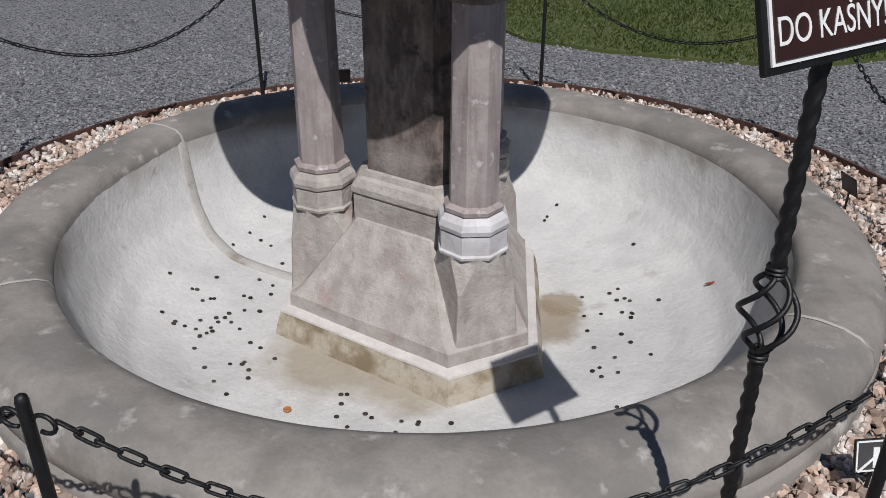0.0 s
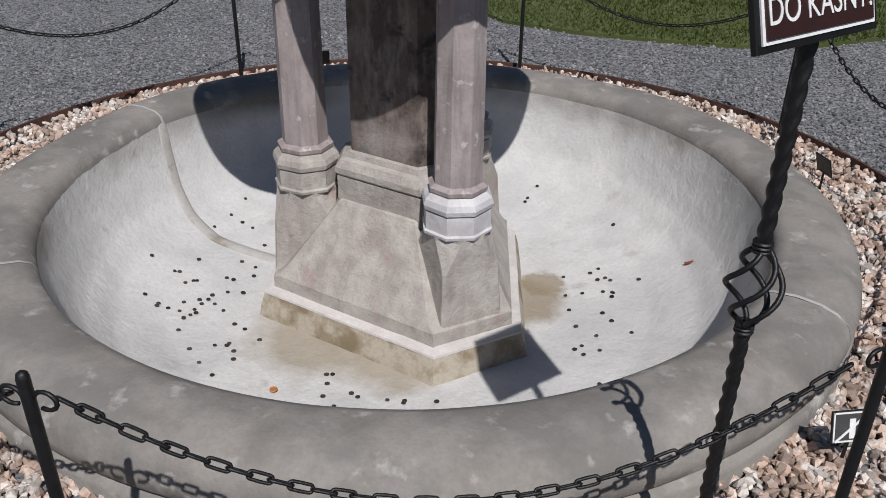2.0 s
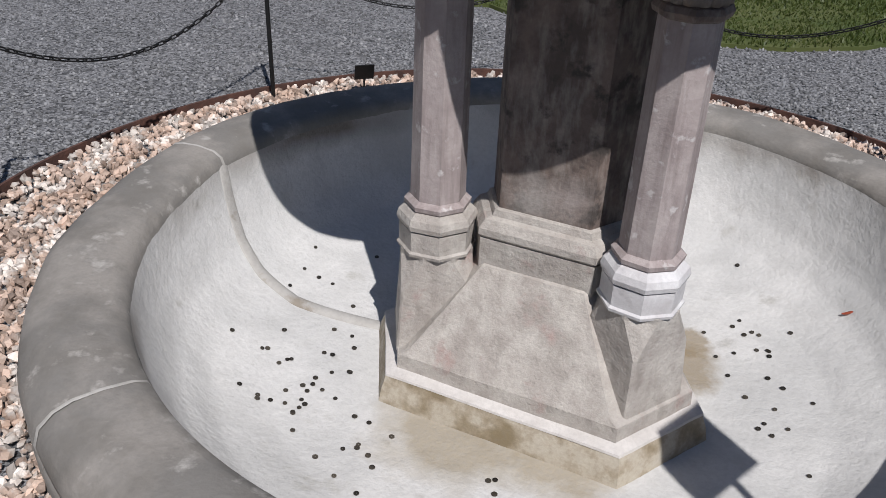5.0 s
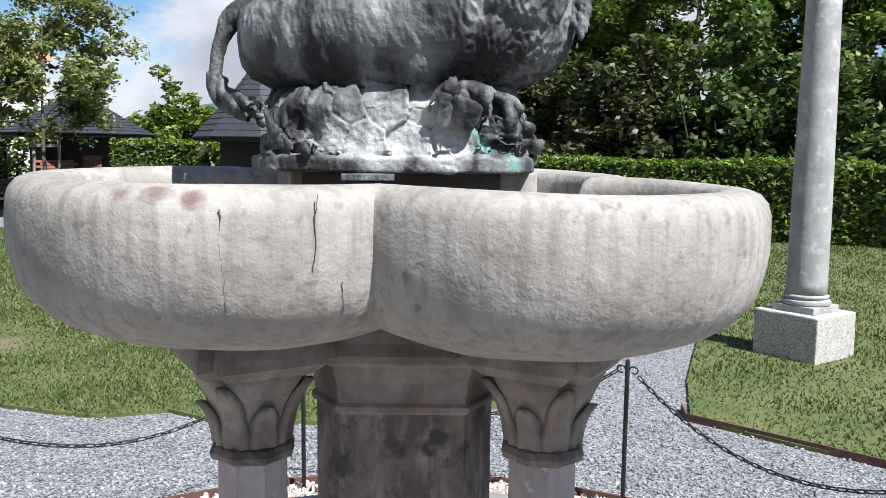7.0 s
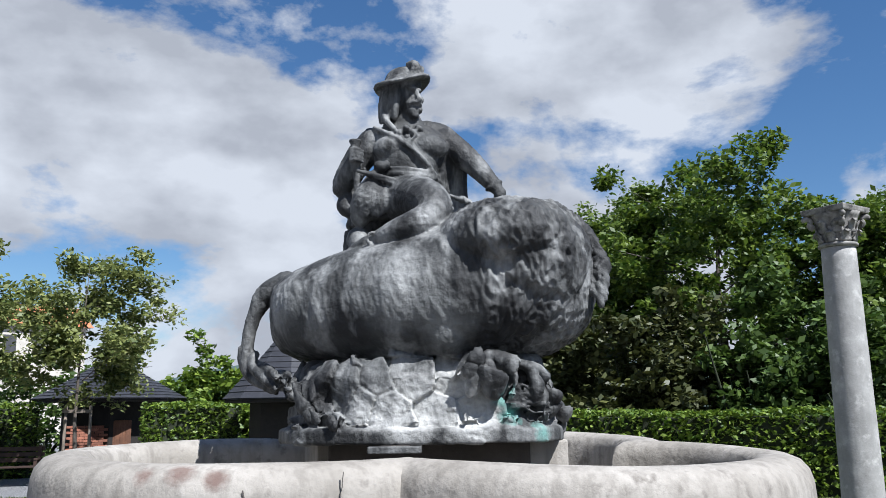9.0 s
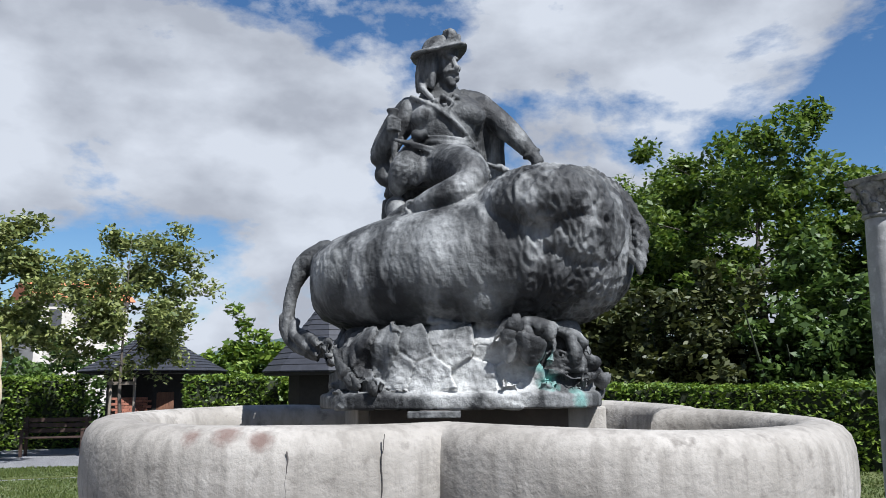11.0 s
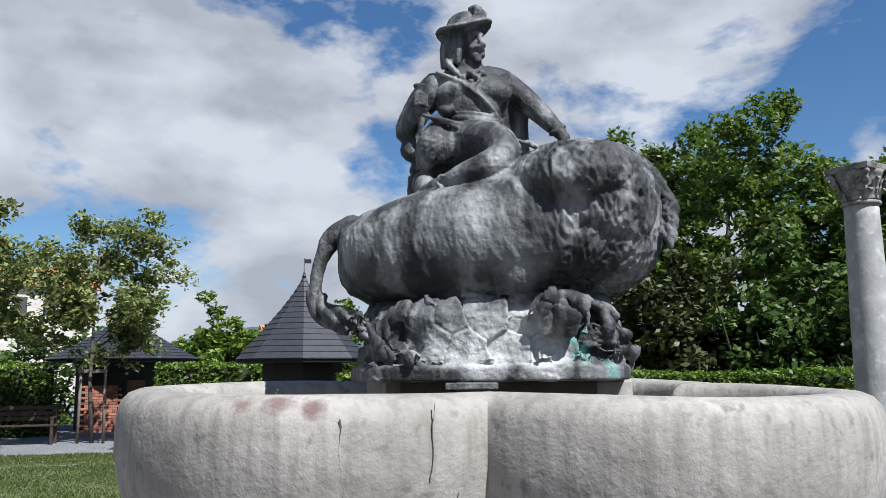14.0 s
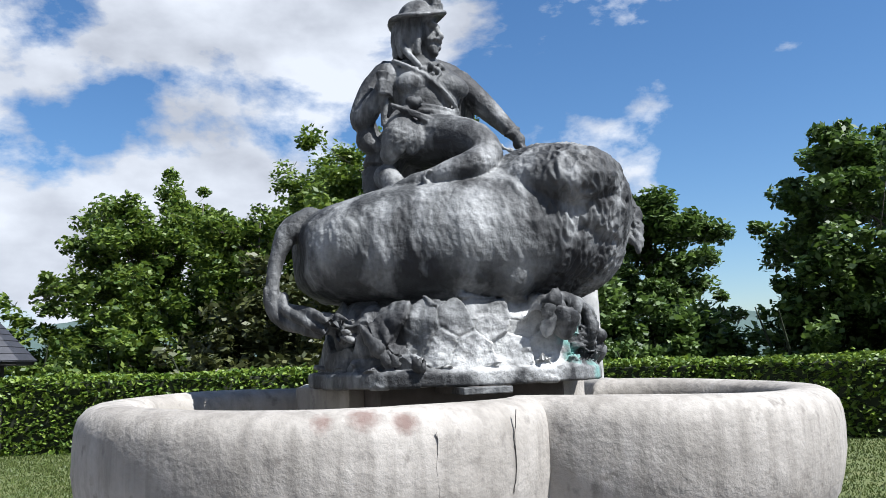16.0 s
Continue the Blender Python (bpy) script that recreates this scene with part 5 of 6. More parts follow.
# ---- standing column on the lawn ----
def lawn_column():
    c = empty("stone_column", "tall grey stone column with leaf capital standing on a granite block", "column", at=Matrix.Translation((3.42, 4.82, 0)) @ Matrix.Diagonal((0.88, 0.88, 1.02, 1)))
    bm = bmesh.new()
    box(bm, 0.66, 0.66, 0.425, Matrix.Translation((0, 0, -0.03)) @ Matrix.Rotation(radians(33), 4, "Z"), 0.014)
    bmesh.ops.subdivide_edges(bm, edges=bm.edges[:], cuts=3, use_grid_fill=True)
    for v in bm.verts:
        v.co += 0.008 * noise.noise_vector(v.co * 7)
    part("granite_block", bm, M_GRANITE, c, "rough granite block")
    bm = bmesh.new(); box(bm, 0.43, 0.43, 0.06, Matrix.Translation((0, 0, 0.393)) @ Matrix.Rotation(radians(33), 4, "Z"), 0.008)
    part("plinth_slab", bm, M_COLUMN, c)
    bm = bmesh.new()
    lathe(bm, [(r_, z_ + 0.094) for r_, z_ in ((0.18, 0.357), (0.222, 0.364), (0.228, 0.38), (0.222, 0.397), (0.20, 0.404), (0.195, 0.414), (0.207, 0.422), (0.207, 0.434), (0.196, 0.443), (0.18, 0.447))], 40, cap=True)
    part("base_moulding", bm, M_COLUMN, c, smooth=True, angle=40)
    bm = bmesh.new()
    prof = [(0.186 - 0.032 * (i / 24) ** 1.5, 0.53 + (2.96 - 0.53) * i / 24) for i in range(25)]
    vs = lathe(bm, prof, 48, cap=True)
    for ring in vs:
        for v in ring:
            k = 1 + 0.012 * noise.noise(v.co * 4) + 0.006 * noise.noise(v.co * 15)
            v.co.x *= k; v.co.y *= k
    part("shaft", bm, M_COLUMN, c, "pale worn stone shaft", smooth=True)
    bm = bmesh.new()
    lathe(bm, [(0.156, 2.945), (0.176, 2.955), (0.18, 2.968), (0.172, 2.98), (0.155, 2.985)], 40, cap=True)
    part("neck_ring", bm, M_CAPITAL, c, smooth=True)
    bm = bmesh.new()
    lathe(bm, [(0.15, 2.975), (0.155, 3.05), (0.17, 3.13), (0.205, 3.20), (0.225, 3.23)], 32, cap=True)
    part("capital_bell", bm, M_CAPITAL, c, smooth=True)
    for tier_, n, z0, h, r0 in ((0, 8, 2.985, 0.11, 0.158), (1, 8, 3.06, 0.13, 0.166)):
        for k in range(n):
            t = 2 * math.pi * (k + 0.5 * tier_) / n
            e = Vector((math.cos(t), math.sin(t), 0)); s = Vector((-e.y, e.x, 0))
            bm = bmesh.new()
            rings = []
            for i in range(9):
                u = i / 8
                p = e * (r0 + 0.02 * u + 0.075 * max(0, u - 0.4) ** 1.3) + Vector((0, 0, z0 + h * (u if u < 0.85 else 0.85 - (u - 0.85) * 1.5)))
                w = 0.055 * (1 - 0.6 * u ** 2) + 0.010 * math.sin(14 * u)
                rings.append([p - s * w, p - s * w * 0.4 + e * 0.014, p + e * 0.006, p + s * w * 0.4 + e * 0.014, p + s * w, p - e * 0.012])
            loft(bm, rings)
            part("carved_leaf", bm, M_CAPITAL, c, smooth=True)
    for k in range(4):
        t = radians(33) + math.pi / 4 + k * math.pi / 2
        e = Vector((math.cos(t), math.sin(t), 0))
        bm = bmesh.new()
        tube(bm, [e * (0.20 + 0.085 * u + 0.02 * math.sin(8 * u)) + Vector((0, 0, 3.12 + 0.115 * u - 0.05 * max(0, u - 0.75) * 4)) for u in np.linspace(0, 1, 9)], [0.03, 0.03, 0.028, 0.027, 0.026, 0.026, 0.026, 0.024, 0.015], 8)
        part("volute", bm, M_CAPITAL, c, smooth=True)
    bm = bmesh.new()
    box(bm, 0.43, 0.43, 0.05, Matrix.Translation((0, 0, 3.225)) @ Matrix.Rotation(radians(33), 4, "Z"), 0.012, 1.06)
    part("abacus", bm, M_CAPITAL, c, "chipped dark top slab")


lawn_column()


# ---- slab benches ----
def slab_bench(x, y, turn, length, label, boards=0):
    b = empty("slab_bench", label, "bench", "slab benches", at=Matrix.Translation((x, y, 0.02)) @ Matrix.Rotation(radians(turn), 4, "Z") @ Matrix.Diagonal((1.05, 1.1, 1.25, 1)))
    bm = bmesh.new(); box(bm, length, 0.62, 0.05, Matrix.Translation((0, 0, 0.37)), 0.008)
    part("seat_slab", bm, M_DARKSLAB, b, "dark polished slab")
    bm = bmesh.new(); box(bm, length - 0.12, 0.50, 0.07, Matrix.Translation((0, 0, 0.30)), 0.006)
    part("under_slab", bm, M_DARKSLAB, b)
    for i in range(boards):
        bm = bmesh.new(); box(bm, length / boards * 0.68, 0.70, 0.035, Matrix.Translation((-length / 2 + length * (i + 0.5) / boards, 0, 0.422)), 0.004)
        part("board", bm, M_DARKSLAB, b)
    for s in (-1, 1):
        bm = bmesh.new(); box(bm, 0.16, 0.40, 0.30, Matrix.Translation((s * (length / 2 - 0.28), 0, 0)), 0.01)
        part("leg_block", bm, M_DARKSTONE, b)
    bm = bmesh.new(); box(bm, length - 0.3, 0.5, 0.14, Matrix.Translation((0, 0, -0.03)), 0.01)
    part("foot_block", bm, M_GRANITE, b, "pale stone foot")


slab_bench(-4.75, 5.0, 62, 1.5, "dark stone slab bench on a pale block beside the gravel")
slab_bench(-6.35, 17.4, 8, 2.2, "dark boarded bench on a stone foot before a hedge", 14)


def wooden_bench(x, y, turn, label):
    b = empty("wooden_bench", label, "bench", "wooden benches", at=Matrix.Translation((x, y, 0)) @ Matrix.Rotation(radians(turn), 4, "Z"))
    for i in range(4):
        bm = bmesh.new(); box(bm, 1.6, 0.095, 0.035, Matrix.Translation((0, -0.17 + 0.11 * i, 0.44)), 0.005)
        part("seat_board", bm, M_DARKWOOD, b)
    for i in range(3):
        bm = bmesh.new(); box(bm, 1.6, 0.035, 0.10, Matrix.Translation((0, 0.24 + 0.02 * i, 0.56 + 0.13 * i)), 0.005)
        part("back_board", bm, M_DARKWOOD, b)
    for s in (-1, 1):
        for y_, h in ((-0.17, 0.62), (0.23, 0.95)):
            bm = bmesh.new(); box(bm, 0.07, 0.07, h, Matrix.Translation((s * 0.7, y_, 0)), 0.006)
            part("leg", bm, M_DARKWOOD, b)
        bm = bmesh.new(); box(bm, 0.07, 0.48, 0.04, Matrix.Translation((s * 0.7, 0.02, 0.62)), 0.006)
        part("armrest", bm, M_DARKWOOD, b)


wooden_bench(-10.4, 18.7, 12, "dark brown wooden bench with slatted back on gravel")
wooden_bench(-12.6, 18.1, 15, "dark brown wooden bench beside the hedge")


def parasol(x, y):
    """A closed garden parasol: pole, foot and a folded canopy with a tie."""
    p = empty("garden_parasol", "closed beige garden parasol standing beside wooden benches", "parasol", at=Matrix.Translation((x, y, 0)))
    bm = bmesh.new(); lathe(bm, [(0.25, 0.0), (0.25, 0.06), (0.06, 0.09)], 24, cap=True)
    part("foot", bm, M_DARKSTONE, p, smooth=True, angle=40)
    bm = bmesh.new(); lathe(bm, [(0.025, 0.05), (0.022, 2.80), (0.01, 2.86)], 12, cap=True)
    part("pole", bm, M_WOOD, p, smooth=True)
    bm = bmesh.new()
    rings = []
    for z, r in ((1.28, 0.13), (1.5, 0.15), (1.75, 0.14), (1.95, 0.10), (2.2, 0.12), (2.5, 0.09), (2.72, 0.05), (2.78, 0.025)):
        rings.append([(r * (1 + 0.22 * math.cos(8 * t)) * math.cos(t), r * (1 + 0.22 * math.cos(8 * t)) * math.sin(t), z + 0.03 * math.cos(8 * t) * (z < 1.3)) for t in np.linspace(0, 2 * math.pi, 64, endpoint=False)])
    loft(bm, rings)
    part("canopy", bm, M_CANVAS, p, "beige canvas in folds", smooth=True)
    bm = bmesh.new(); lathe(bm, [(0.118, 1.93), (0.122, 1.95), (0.118, 1.97)], 24)
    part("tie", bm, M_CANVAS, p)


parasol(*at_az(-29.9, 17.5).xy)


# ---- plants ----
def leaf_cloud(centres, radii, per, size, rng, flat=0.75):
    """Small leaf quads, folded slightly, scattered in clumps."""
    n = len(centres) * per
    c = np.repeat(centres, per, 0)
    r = np.repeat(radii, per)[:, None]
    d = rng.normal(size=(n, 3)); d /= np.linalg.norm(d, axis=1)[:, None]
    p = c + d * r * rng.random((n, 1)) ** 0.45 * np.array([1, 1, flat])
    u = rng.normal(size=(n, 3)); u[:, 2] *= 0.5; u /= np.linalg.norm(u, axis=1)[:, None]
    w = rng.normal(size=(n, 3)); w[:, 2] *= 0.45; w -= u * (w * u).sum(1)[:, None]; w /= np.linalg.norm(w, axis=1)[:, None]
    s = size * rng.uniform(0.6, 1.3, (n, 1))
    v = np.stack([p - u * s, p + w * s * 0.55, p + u * s, p - w * s * 0.55], 1)
    return v.reshape(-1, 3)


def quads(v):
    return np.arange(len(v)).reshape(-1, 4).tolist()


def tree(x, y, height, spread, leaf, leafsize, label, seed, clumps=150, per=60, trunk=0.16, crown_from=0.3, clump=0.085, lean=0.0, sparse=1.0):
    rng = np.random.default_rng(seed)
    rnd = random.Random(seed)
    t = empty("tree", label, "tree", at=Matrix.Translation((x, y, 0)))
    bm = bmesh.new()
    top = Vector((lean, 0, height * 0.9))
    stem = [Vector((0, 0, -0.1)), Vector((0.02 * height * rnd.uniform(-1, 1), 0, height * 0.25)), top * 0.6 + Vector((0.03 * height * rnd.uniform(-1, 1), 0.02 * height, 0)), top]
    tube(bm, stem, [trunk, trunk * 0.75, trunk * 0.4, trunk * 0.08], 9)
    tips = []
    limbs = 15
    for i in range(limbs):
        f = crown_from + (0.88 - crown_from) * (i + rnd.random()) / limbs
        b = top * f
        a = i * 2.4 + rnd.random()
        k = (f - crown_from) / (1 - crown_from)
        reach = spread * (0.55 + 0.65 * math.sin(math.pi * min(1, 0.18 + 0.82 * k))) * (1 - 0.45 * k) * rnd.uniform(0.75, 1.2)
        e = b + Vector((math.cos(a) * reach, math.sin(a) * reach, height * rnd.uniform(0.05, 0.20)))
        mid = b.lerp(e, 0.5) + Vector((0, 0, height * 0.02))
        tube(bm, [b, mid, e], [trunk * 0.33 * (1.2 - f), trunk * 0.2 * (1.2 - f), trunk * 0.04], 6)
        tips += [b.lerp(e, q) for q in (0.55, 0.75, 1.0)]
        for _ in range(5):
            g = b.lerp(e, rnd.uniform(0.35, 0.95))
            h = g + Vector((rnd.gauss(0, 1), rnd.gauss(0, 1), rnd.gauss(0.35, 0.6))) * spread * 0.24
            tube(bm, [g, h], [trunk * 0.07, trunk * 0.02], 4)
            tips += [h, g.lerp(h, 0.6)]
    part("trunk", bm, M_BARK, t, smooth=True)
    tips = np.array([tuple(p) for p in tips])
    pick = tips[rng.integers(0, len(tips), clumps)] + rng.normal(0, spread * 0.07, (clumps, 3))
    v = leaf_cloud(pick, rng.uniform(0.55, 1.35, clumps) * clump * height, per, leafsize, rng)
    data_part("crown", v.tolist(), quads(v), leaf, t)
    return t


def bush(name, centre, size, leaf, leafsize, label, seed, clumps, per, category="bush"):
    """A broad shrub or wood edge: an uneven mass of clumps round stems coloured as dark as inner shade."""
    rng = np.random.default_rng(seed)
    t = empty(name, label, category, at=Matrix.Translation(centre))
    rnd = random.Random(seed)
    for _ in range(10):
        e = Vector((rnd.uniform(-0.8, 0.8) * size[0], rnd.uniform(-0.5, 0.5) * size[1], rnd.uniform(0.3, 0.65) * size[2]))
        bm = bmesh.new()
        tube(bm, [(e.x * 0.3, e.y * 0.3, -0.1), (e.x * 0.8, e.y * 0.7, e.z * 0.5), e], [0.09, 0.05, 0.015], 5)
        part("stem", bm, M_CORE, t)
    d = rng.normal(size=(clumps, 3)); d /= np.linalg.norm(d, axis=1)[:, None]
    d[:, 2] = np.abs(d[:, 2]) * 1.25 - 0.25
    wob = 0.8 + 0.28 * np.sin(d[:, 0:1] * 7 + seed) * np.cos(d[:, 1:2] * 5 + d[:, 2:3] * 6)
    c = d * wob * rng.uniform(0.7, 1.0, (clumps, 1)) * np.array(size)
    c[:, 2] = np.clip(c[:, 2], 0.05, None)
    v = leaf_cloud(c, rng.uniform(0.7, 1.4, clumps) * 0.16 * size[2] ** 0.6, per, leafsize, rng)
    v[:, 2] = np.maximum(v[:, 2], 0.0)
    data_part("foliage", v.tolist(), quads(v), leaf, t)
    return t


def hedge(p, q, height, depth, seed, label):
    rng = np.random.default_rng(seed)
    p, q = Vector((*p, 0)), Vector((*q, 0))
    d = q - p
    L = d.length
    m = Matrix.Translation(p) @ Matrix.Rotation(math.atan2(d.y, d.x), 4, "Z")
    h = empty("hedge", label, "hedge", "clipped hedges", at=m)
    # solid filler box; its near-black colour stands for shade between the leaves
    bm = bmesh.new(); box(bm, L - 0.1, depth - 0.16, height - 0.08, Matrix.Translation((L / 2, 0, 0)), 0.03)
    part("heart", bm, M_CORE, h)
    n = int(L * 620)
    x = rng.uniform(0, L, n)
    on_top = rng.random(n) < depth / (depth + 1.3 * height)
    y = np.where(on_top, rng.uniform(-depth / 2, depth / 2, n), -depth / 2 + rng.normal(0, 0.025, n) + 0.05 * np.sin(x * 2.1))
    z = np.where(on_top, height + rng.normal(0, 0.03, n) + 0.03 * np.sin(x * 1.3), height * rng.random(n))
    ends = rng.random(n) < 0.05
    x = np.where(ends, np.where(rng.random(n) < 0.5, 0, L), x)
    y = np.where(ends, rng.uniform(-depth / 2, depth / 2, n), y)
    c = np.stack([x, y, z], 1)
    v = leaf_cloud(c, np.full(n, 0.05), 2, 0.062, rng, 1.0)
    v[:, 2] = np.maximum(v[:, 2], 0.0)
    data_part("leaves", v.tolist(), quads(v), M_LEAF_HEDGE, h)


def sp(az, dist):
    v = at_az(az, dist)
    return (v.x, v.y)


hedge(sp(-38, 27.0), sp(-24.8, 26.5), 1.93, 0.9, 21, "clipped bright green hedge beside a hut")
hedge(sp(-19.0, 24.0), sp(-13.0, 24.0), 1.88, 0.9, 22, "clipped bright green hedge between two huts")
hedge(sp(-6.9, 21.0), sp(29, 18.4), 1.58, 1.0, 23, "long clipped bright green hedge behind the lawn")
hedge(sp(29, 18.4), sp(60, 18.0), 1.50, 1.0, 24, "clipped bright green hedge at the end of the lawn")

# young trees with stakes
for az, d, hgt, sd in ((-22.6, 23.0, 6.0, 31), (-30.8, 21.5, 6.2, 32)):
    px, py = sp(az, d)
    tree(px, py, hgt, 1.75, M_LEAF_APPLE, 0.075, "young orchard tree with thin pale green crown, tied to stakes", sd, clumps=360, per=40, trunk=0.06, crown_from=0.36, clump=0.055)
    st = empty("tree_stake_frame", "two grey wooden stakes with a crossbar holding a young tree", "stakes", "tree stakes", at=Matrix.Translation((px, py, 0)))
    for s in (-0.32, 0.32):
        bm = bmesh.new(); tube(bm, [(s, -0.1, -0.05), (s * 0.95, -0.1, 1.9)], [0.04, 0.036], 8)
        part("stake", bm, M_STAKE, st, smooth=True)
    bm = bmesh.new(); box(bm, 0.72, 0.03, 0.08, Matrix.Translation((0, -0.15, 1.72)), 0.004)
    part("crossbar", bm, M_STAKE, st)

# big trees and the wood edge beyond the hedge
for az, d, hgt, sprd, leaf, sd, lab, cl, pr in (
        (19.0, 29, 9.7, 4.6, M_LEAF_TREE, 41, "tall broad green tree with open branches behind the hedge", 420, 80),
        (27.5, 31, 9.4, 3.4, M_LEAF_TREE, 42, "green tree with a rounded crown behind the hedge", 300, 75),
        (13.6, 34, 10.2, 3.2, M_LEAF_TREE, 43, "green tree with thin top behind the hedge", 250, 55),
        (34.8, 28, 7.6, 2.1, M_LEAF_DARK, 44, "dark green tree beyond the hedge", 280, 85),
        (49.5, 25, 7.7, 3.4, M_LEAF_DARK, 45, "large dark green tree at the end of the hedge", 400, 85),
        (62.0, 22, 9.0, 3.0, M_LEAF_DARK, 46, "tall dark green tree beside the lawn", 300, 75),
        (5.0, 36, 9.4, 3.3, M_LEAF_TREE, 47, "green tree of the wood edge", 300, 80),
        (0.6, 34, 8.4, 3.0, M_LEAF_TREE, 49, "leafy green tree of the wood edge", 280, 80),
        (8.5, 31, 7.6, 2.8, M_LEAF_TREE, 48, "low green tree of the wood edge", 260, 75)):
    px, py = sp(az, d)
    tree(px, py, hgt, sprd, leaf, 0.115, lab, sd, clumps=cl, per=int(pr * 1.5), trunk=0.22, crown_from=0.22, clump=0.058)
for az, d, sz, leaf, sd, lab, cl, pr in (
        (8.0, 25, (3.4, 2.0, 5.2), M_LEAF_OLIVE, 51, "dense olive-green shrubs behind the hedge", 290, 80),
        (15.0, 24, (3.4, 2.0, 5.2), M_LEAF_OLIVE, 52, "dense dark shrubs behind the hedge", 290, 80),
        (22.5, 24, (3.2, 2.0, 5.4), M_LEAF_DARK, 53, "dense dark green shrubs behind the hedge", 290, 80),
        (29.5, 24, (3.2, 2.0, 5.2), M_LEAF_DARK, 54, "dark green shrubs beneath tall trees", 260, 80),
        (36.0, 24, (3.4, 2.0, 3.7), M_LEAF_DARK, 55, "dark green thicket behind the hedge", 260, 80),
        (45.5, 23, (3.4, 2.0, 4.2), M_LEAF_DARK, 56, "dark green thicket at the wood edge", 260, 80),
        (54.0, 22, (3.6, 2.0, 4.4), M_LEAF_DARK, 57, "dark green thicket beside the lawn", 160, 60),
        (0.5, 30, (3.6, 2.2, 5.2), M_LEAF_TREE, 58, "green shrubs of the wood edge", 180, 70),
        (-6.0, 33, (3.8, 2.2, 4.6), M_LEAF_TREE, 59, "low green trees beyond the hut", 160, 70),
        (-14.8, 30, (2.6, 2.0, 4.4), M_LEAF_HEDGE, 60, "rounded bright green shrub between the huts", 170, 80),
        (-25.5, 34, (4.8, 2.0, 4.5), M_LEAF_DARK, 61, "low dark shrubs behind the orchard", 160, 60),
        (-33.0, 30, (4.0, 2.0, 4.2), M_LEAF_DARK, 62, "low dark shrubs beside the garden", 140, 60),
        (-10.5, 48, (5.0, 2.0, 5.2), M_LEAF_DARK, 63, "far dark trees on the rise", 120, 60)):
    px, py = sp(az, d)
    bush("shrub", (px, py, 0), sz, leaf, 0.125, lab, sd, cl, pr)


# ---- garden huts ----
def slates(parent, rows, sides, prof, seed, at):
    """Roof skin of overlapping slate courses as one part a course."""
    rnd = random.Random(seed)
    for i in range(rows):
        u0, u1 = i / rows, min(1.0, (i + 1.25) / rows)
        bm = bmesh.new()
        rings = []
        for u, lift in ((u0, 0.016), (u0, 0.030), (u1, 0.010)):
            r, z = prof(u)
            rings.append([(p[0], p[1], p[2] + lift) for p in polygon(sides, r + lift * 0.4, z, at)])
        loft(bm, rings, cap=False)
        part("slate_course", bm, M_SLATE, parent)


def hut(az, d, half, eave, prof, label, seed, vane, sides=8, door=True):
    x, y = sp(az, d)
    h = empty("garden_hut", label, "hut", "garden huts", at=Matrix.Translation((x, y, 0)) @ Matrix.Rotation(radians(-az), 4, "Z"))
    # wall and eaves board carry the eave shade in their colour
    bm = bmesh.new()
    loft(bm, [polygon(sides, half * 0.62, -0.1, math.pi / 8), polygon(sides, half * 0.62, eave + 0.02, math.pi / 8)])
    wall = part("wall", bm, M_EAVE_SHADE, h, "boarded wall coloured near-black as eave shade")
    bm = bmesh.new()
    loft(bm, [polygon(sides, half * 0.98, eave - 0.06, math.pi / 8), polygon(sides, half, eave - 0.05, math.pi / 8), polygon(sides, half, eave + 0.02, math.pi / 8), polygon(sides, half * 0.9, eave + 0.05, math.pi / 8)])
    part("eaves_board", bm, M_EAVE_SHADE, h)
    bm = bmesh.new()
    n = 16
    loft(bm, [polygon(sides, prof(i / n)[0], prof(i / n)[1], math.pi / 8) for i in range(n + 1)])
    roof = part("roof", bm, M_SLATE, h, "steep dark slate roof")
    slates(roof, 15, sides, prof, seed, math.pi / 8)
    zt = prof(1)[1]
    bm = bmesh.new()
    lathe(bm, [(0.05, zt - 0.02), (0.055, zt + 0.04), (0.02, zt + 0.07), (0.035, zt + 0.10), (0.015, zt + 0.13), (0.008, zt + (0.5 if vane else 0.25))], 12, cap=True)
    part("finial", bm, M_IRON, h, smooth=True)
    if vane:
        bm = bmesh.new(); box(bm, 0.17, 0.012, 0.11, Matrix.Translation((0.095, 0, zt + 0.37)), 0.002)
        part("vane_flag", bm, M_IRON, h, "small dark weathervane flag")
    if door:
        f = -half * 0.62
        bm = bmesh.new(); box(bm, 0.62, 0.05, 1.5, Matrix.Translation((0.30, f - 0.02, 0)), 0.006)
        dr = part("door", bm, M_WOOD, h, "reddish brown plank door")
        for k in range(4):
            bm = bmesh.new(); box(bm, 0.14, 0.02, 1.46, Matrix.Translation((0.30 - 0.225 + 0.15 * k, f - 0.05, 0.02)), 0.004)
            part("plank", bm, M_WOOD, dr)
        bricks = empty("brick_pier", "low pier of mixed red bricks beside the hut door", "brickwork", at=h.matrix_basis.copy())
        bm = bmesh.new(); box(bm, 0.245, 0.115, 0.07, Matrix(), 0.006)
        me = mesh_of("brick", bm, M_BRICK)
        for row in range(17):
            for k in range(4):
                ob = new("brick", me)
                ob.parent = bricks
                ob.matrix_basis = Matrix.Translation((-0.98 + 0.255 * k + (0.06 if row % 2 else -0.05), f - 0.10, 0.08 * row))


def low_roof(u):
    return (2.08 * (1 - u) ** 1.0 + 0.03 - 0.12 * math.sin(math.pi * u), 2.12 + 1.40 * u)


def tall_roof(u):
    return (1.54 * (1 - u) ** 1.25 + 0.025, 2.0 + 2.15 * u ** 0.96)


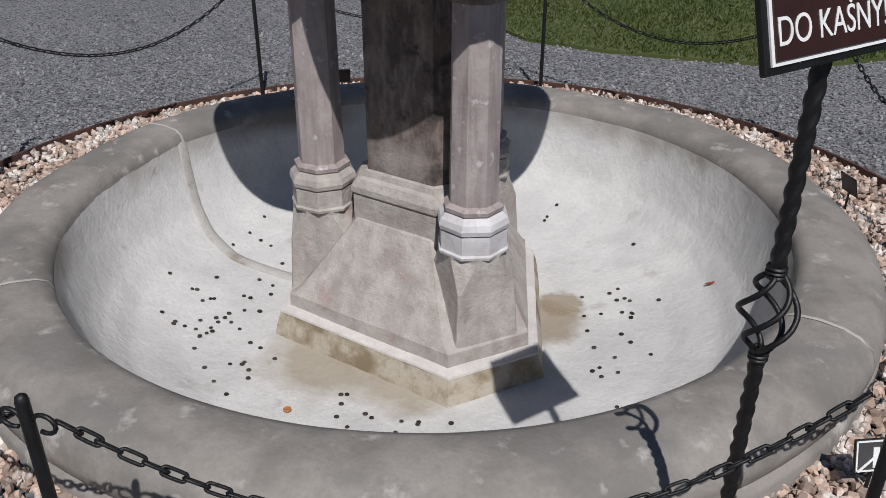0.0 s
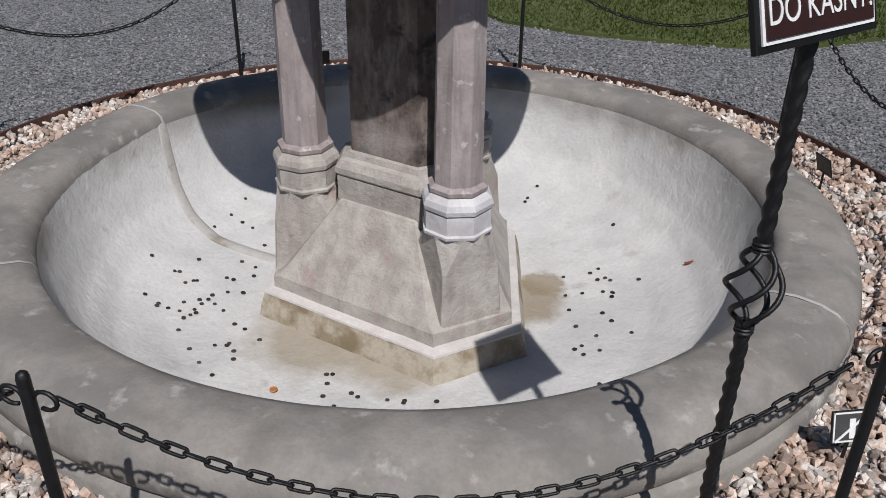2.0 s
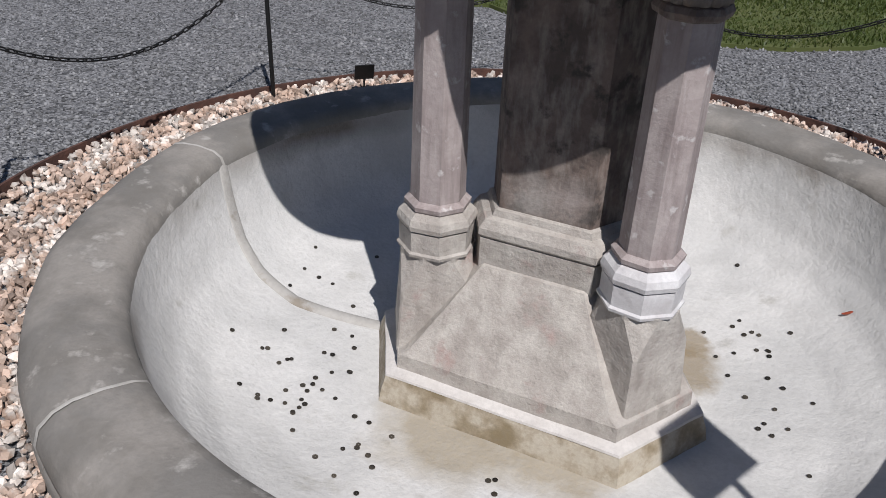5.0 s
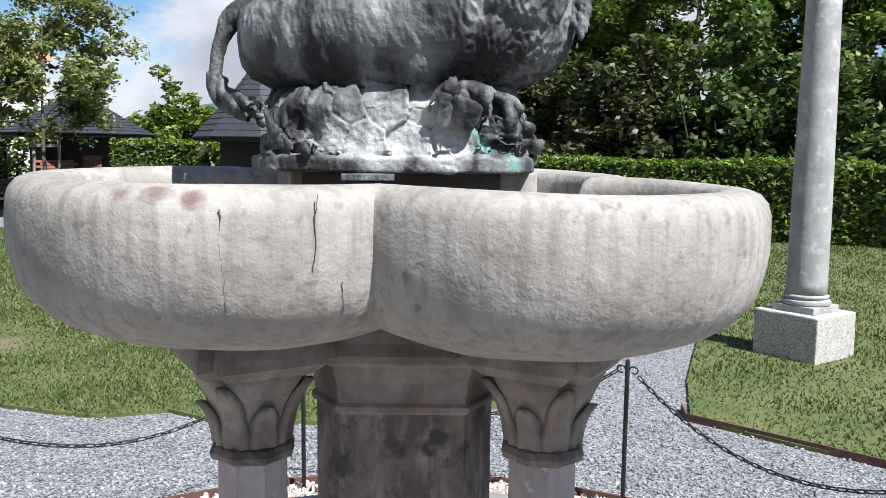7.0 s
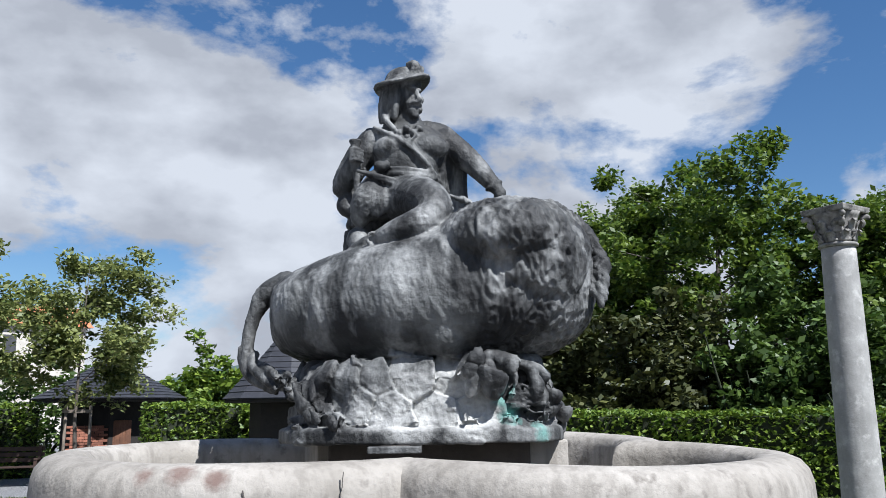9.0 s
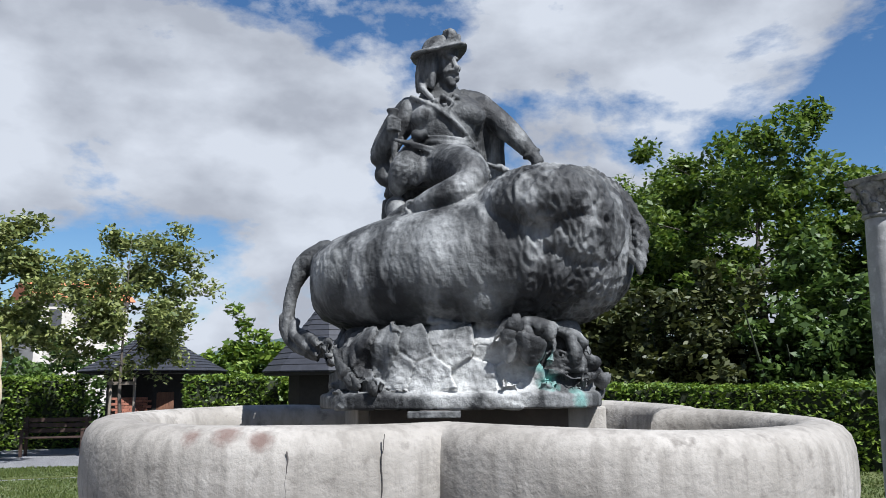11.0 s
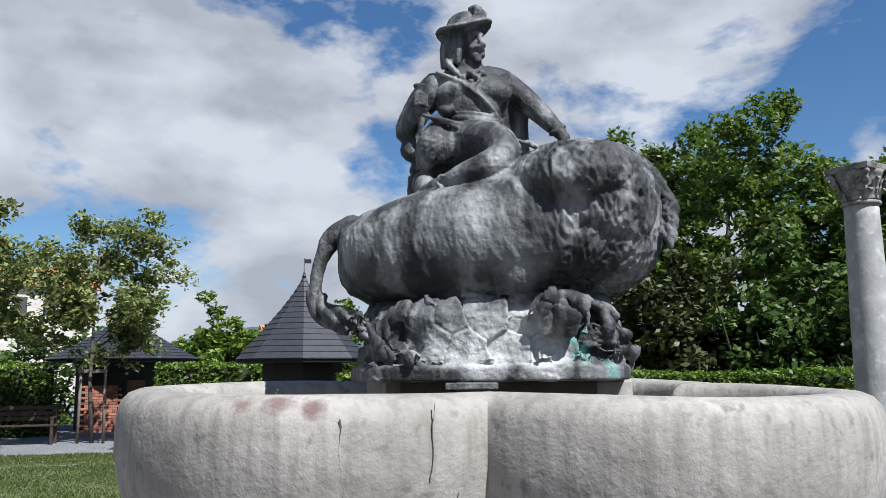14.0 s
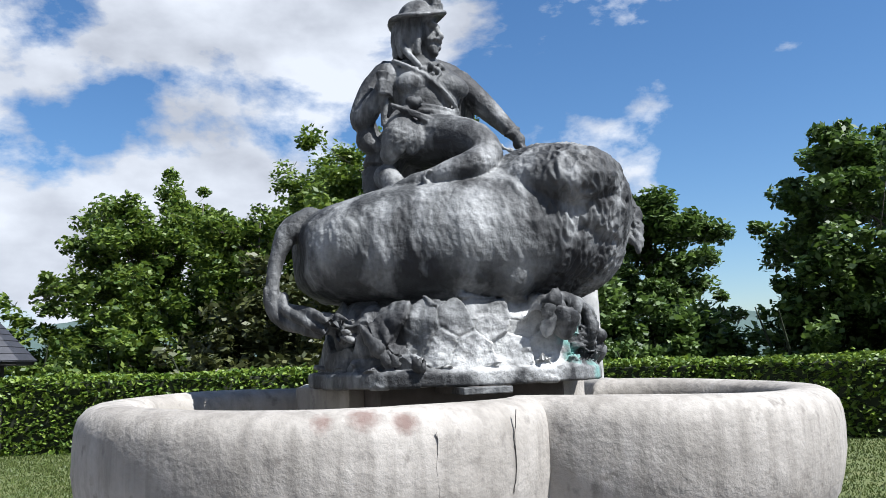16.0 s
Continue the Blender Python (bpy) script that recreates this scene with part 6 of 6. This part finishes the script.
hut(-20.9, 28.5, 2.06, 2.10, low_roof, "small garden hut with a low dark slate roof and brown door", 71, False)
hut(-9.75, 22.3, 1.52, 1.98, tall_roof, "small garden hut with a tall curved slate spire and weathervane", 72, True, door=False)


# ---- far houses and the ridge ----
def house(az, d, w, hw, hr, label):
    x, y = sp(az, d)
    h = empty("house", label, "house", "far houses", at=Matrix.Translation((x, y, 0)) @ Matrix.Rotation(radians(-az + 20), 4, "Z"))
    bm = bmesh.new(); box(bm, w, w * 0.7, hw + 0.5, Matrix.Translation((0, 0, -0.5)))
    part("wall", bm, M_RENDER, h)
    bm = bmesh.new()
    a, b = w * 0.55, w * 0.42
    loft(bm, [[(-a, -b, hw), (a, -b, hw), (a, b, hw), (-a, b, hw)], [(-a, -0.05, hw + hr), (a, -0.05, hw + hr), (a, 0.05, hw + hr), (-a, 0.05, hw + hr)]])
    roof = part("roof", bm, M_TILE, h, "orange tiled roof")
    bm = bmesh.new(); box(bm, 0.5, 0.5, 1.0, Matrix.Translation((w * 0.2, 0.3, hw + hr * 0.6)), 0.02)
    part("chimney", bm, M_BRICK, roof)
    for k in (-1, 0, 1):
        bm = bmesh.new(); box(bm, 0.8, 0.08, 1.1, Matrix.Translation((k * w * 0.3, -w * 0.35, hw - 1.8)), 0.02)
        part("window", bm, M_DARKSLAB, h)


house(-26.0, 62, 6.0, 7.3, 1.5, "white house with orange tiled roof behind orchard trees")
house(-11.1, 95, 4.4, 5.2, 1.7, "far house with orange tiled roof among trees")

bm = bmesh.new()
rings = []
for dist, f in ((420, 0.0), (520, 0.55), (640, 1.0), (760, 0.6), (900, -0.2)):
    rings.append([tuple(at_az(a, dist, -4 + f * (38 + 9 * math.sin(a * 0.11 + 1) + 5 * math.sin(a * 0.37) + 2.0 * noise.noise(Vector((a * 0.9, f, 0)))))) for a in np.linspace(-80, 80, 161)])
loft(bm, rings, cap=False, closed=False)
tagged(part("backdrop_ridge", bm, M_HILL, smooth=True), "distant blue-green wooded ridge", "hill", kind="structure")

# plain dark belt, never in view, added behind the visitor to stand for woods
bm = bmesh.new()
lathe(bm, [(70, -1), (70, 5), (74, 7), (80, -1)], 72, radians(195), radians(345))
tagged(part("backdrop_wood", bm, M_CORE, smooth=True), "unseen dark belt added behind the visitor as woods", "wood", kind="structure")
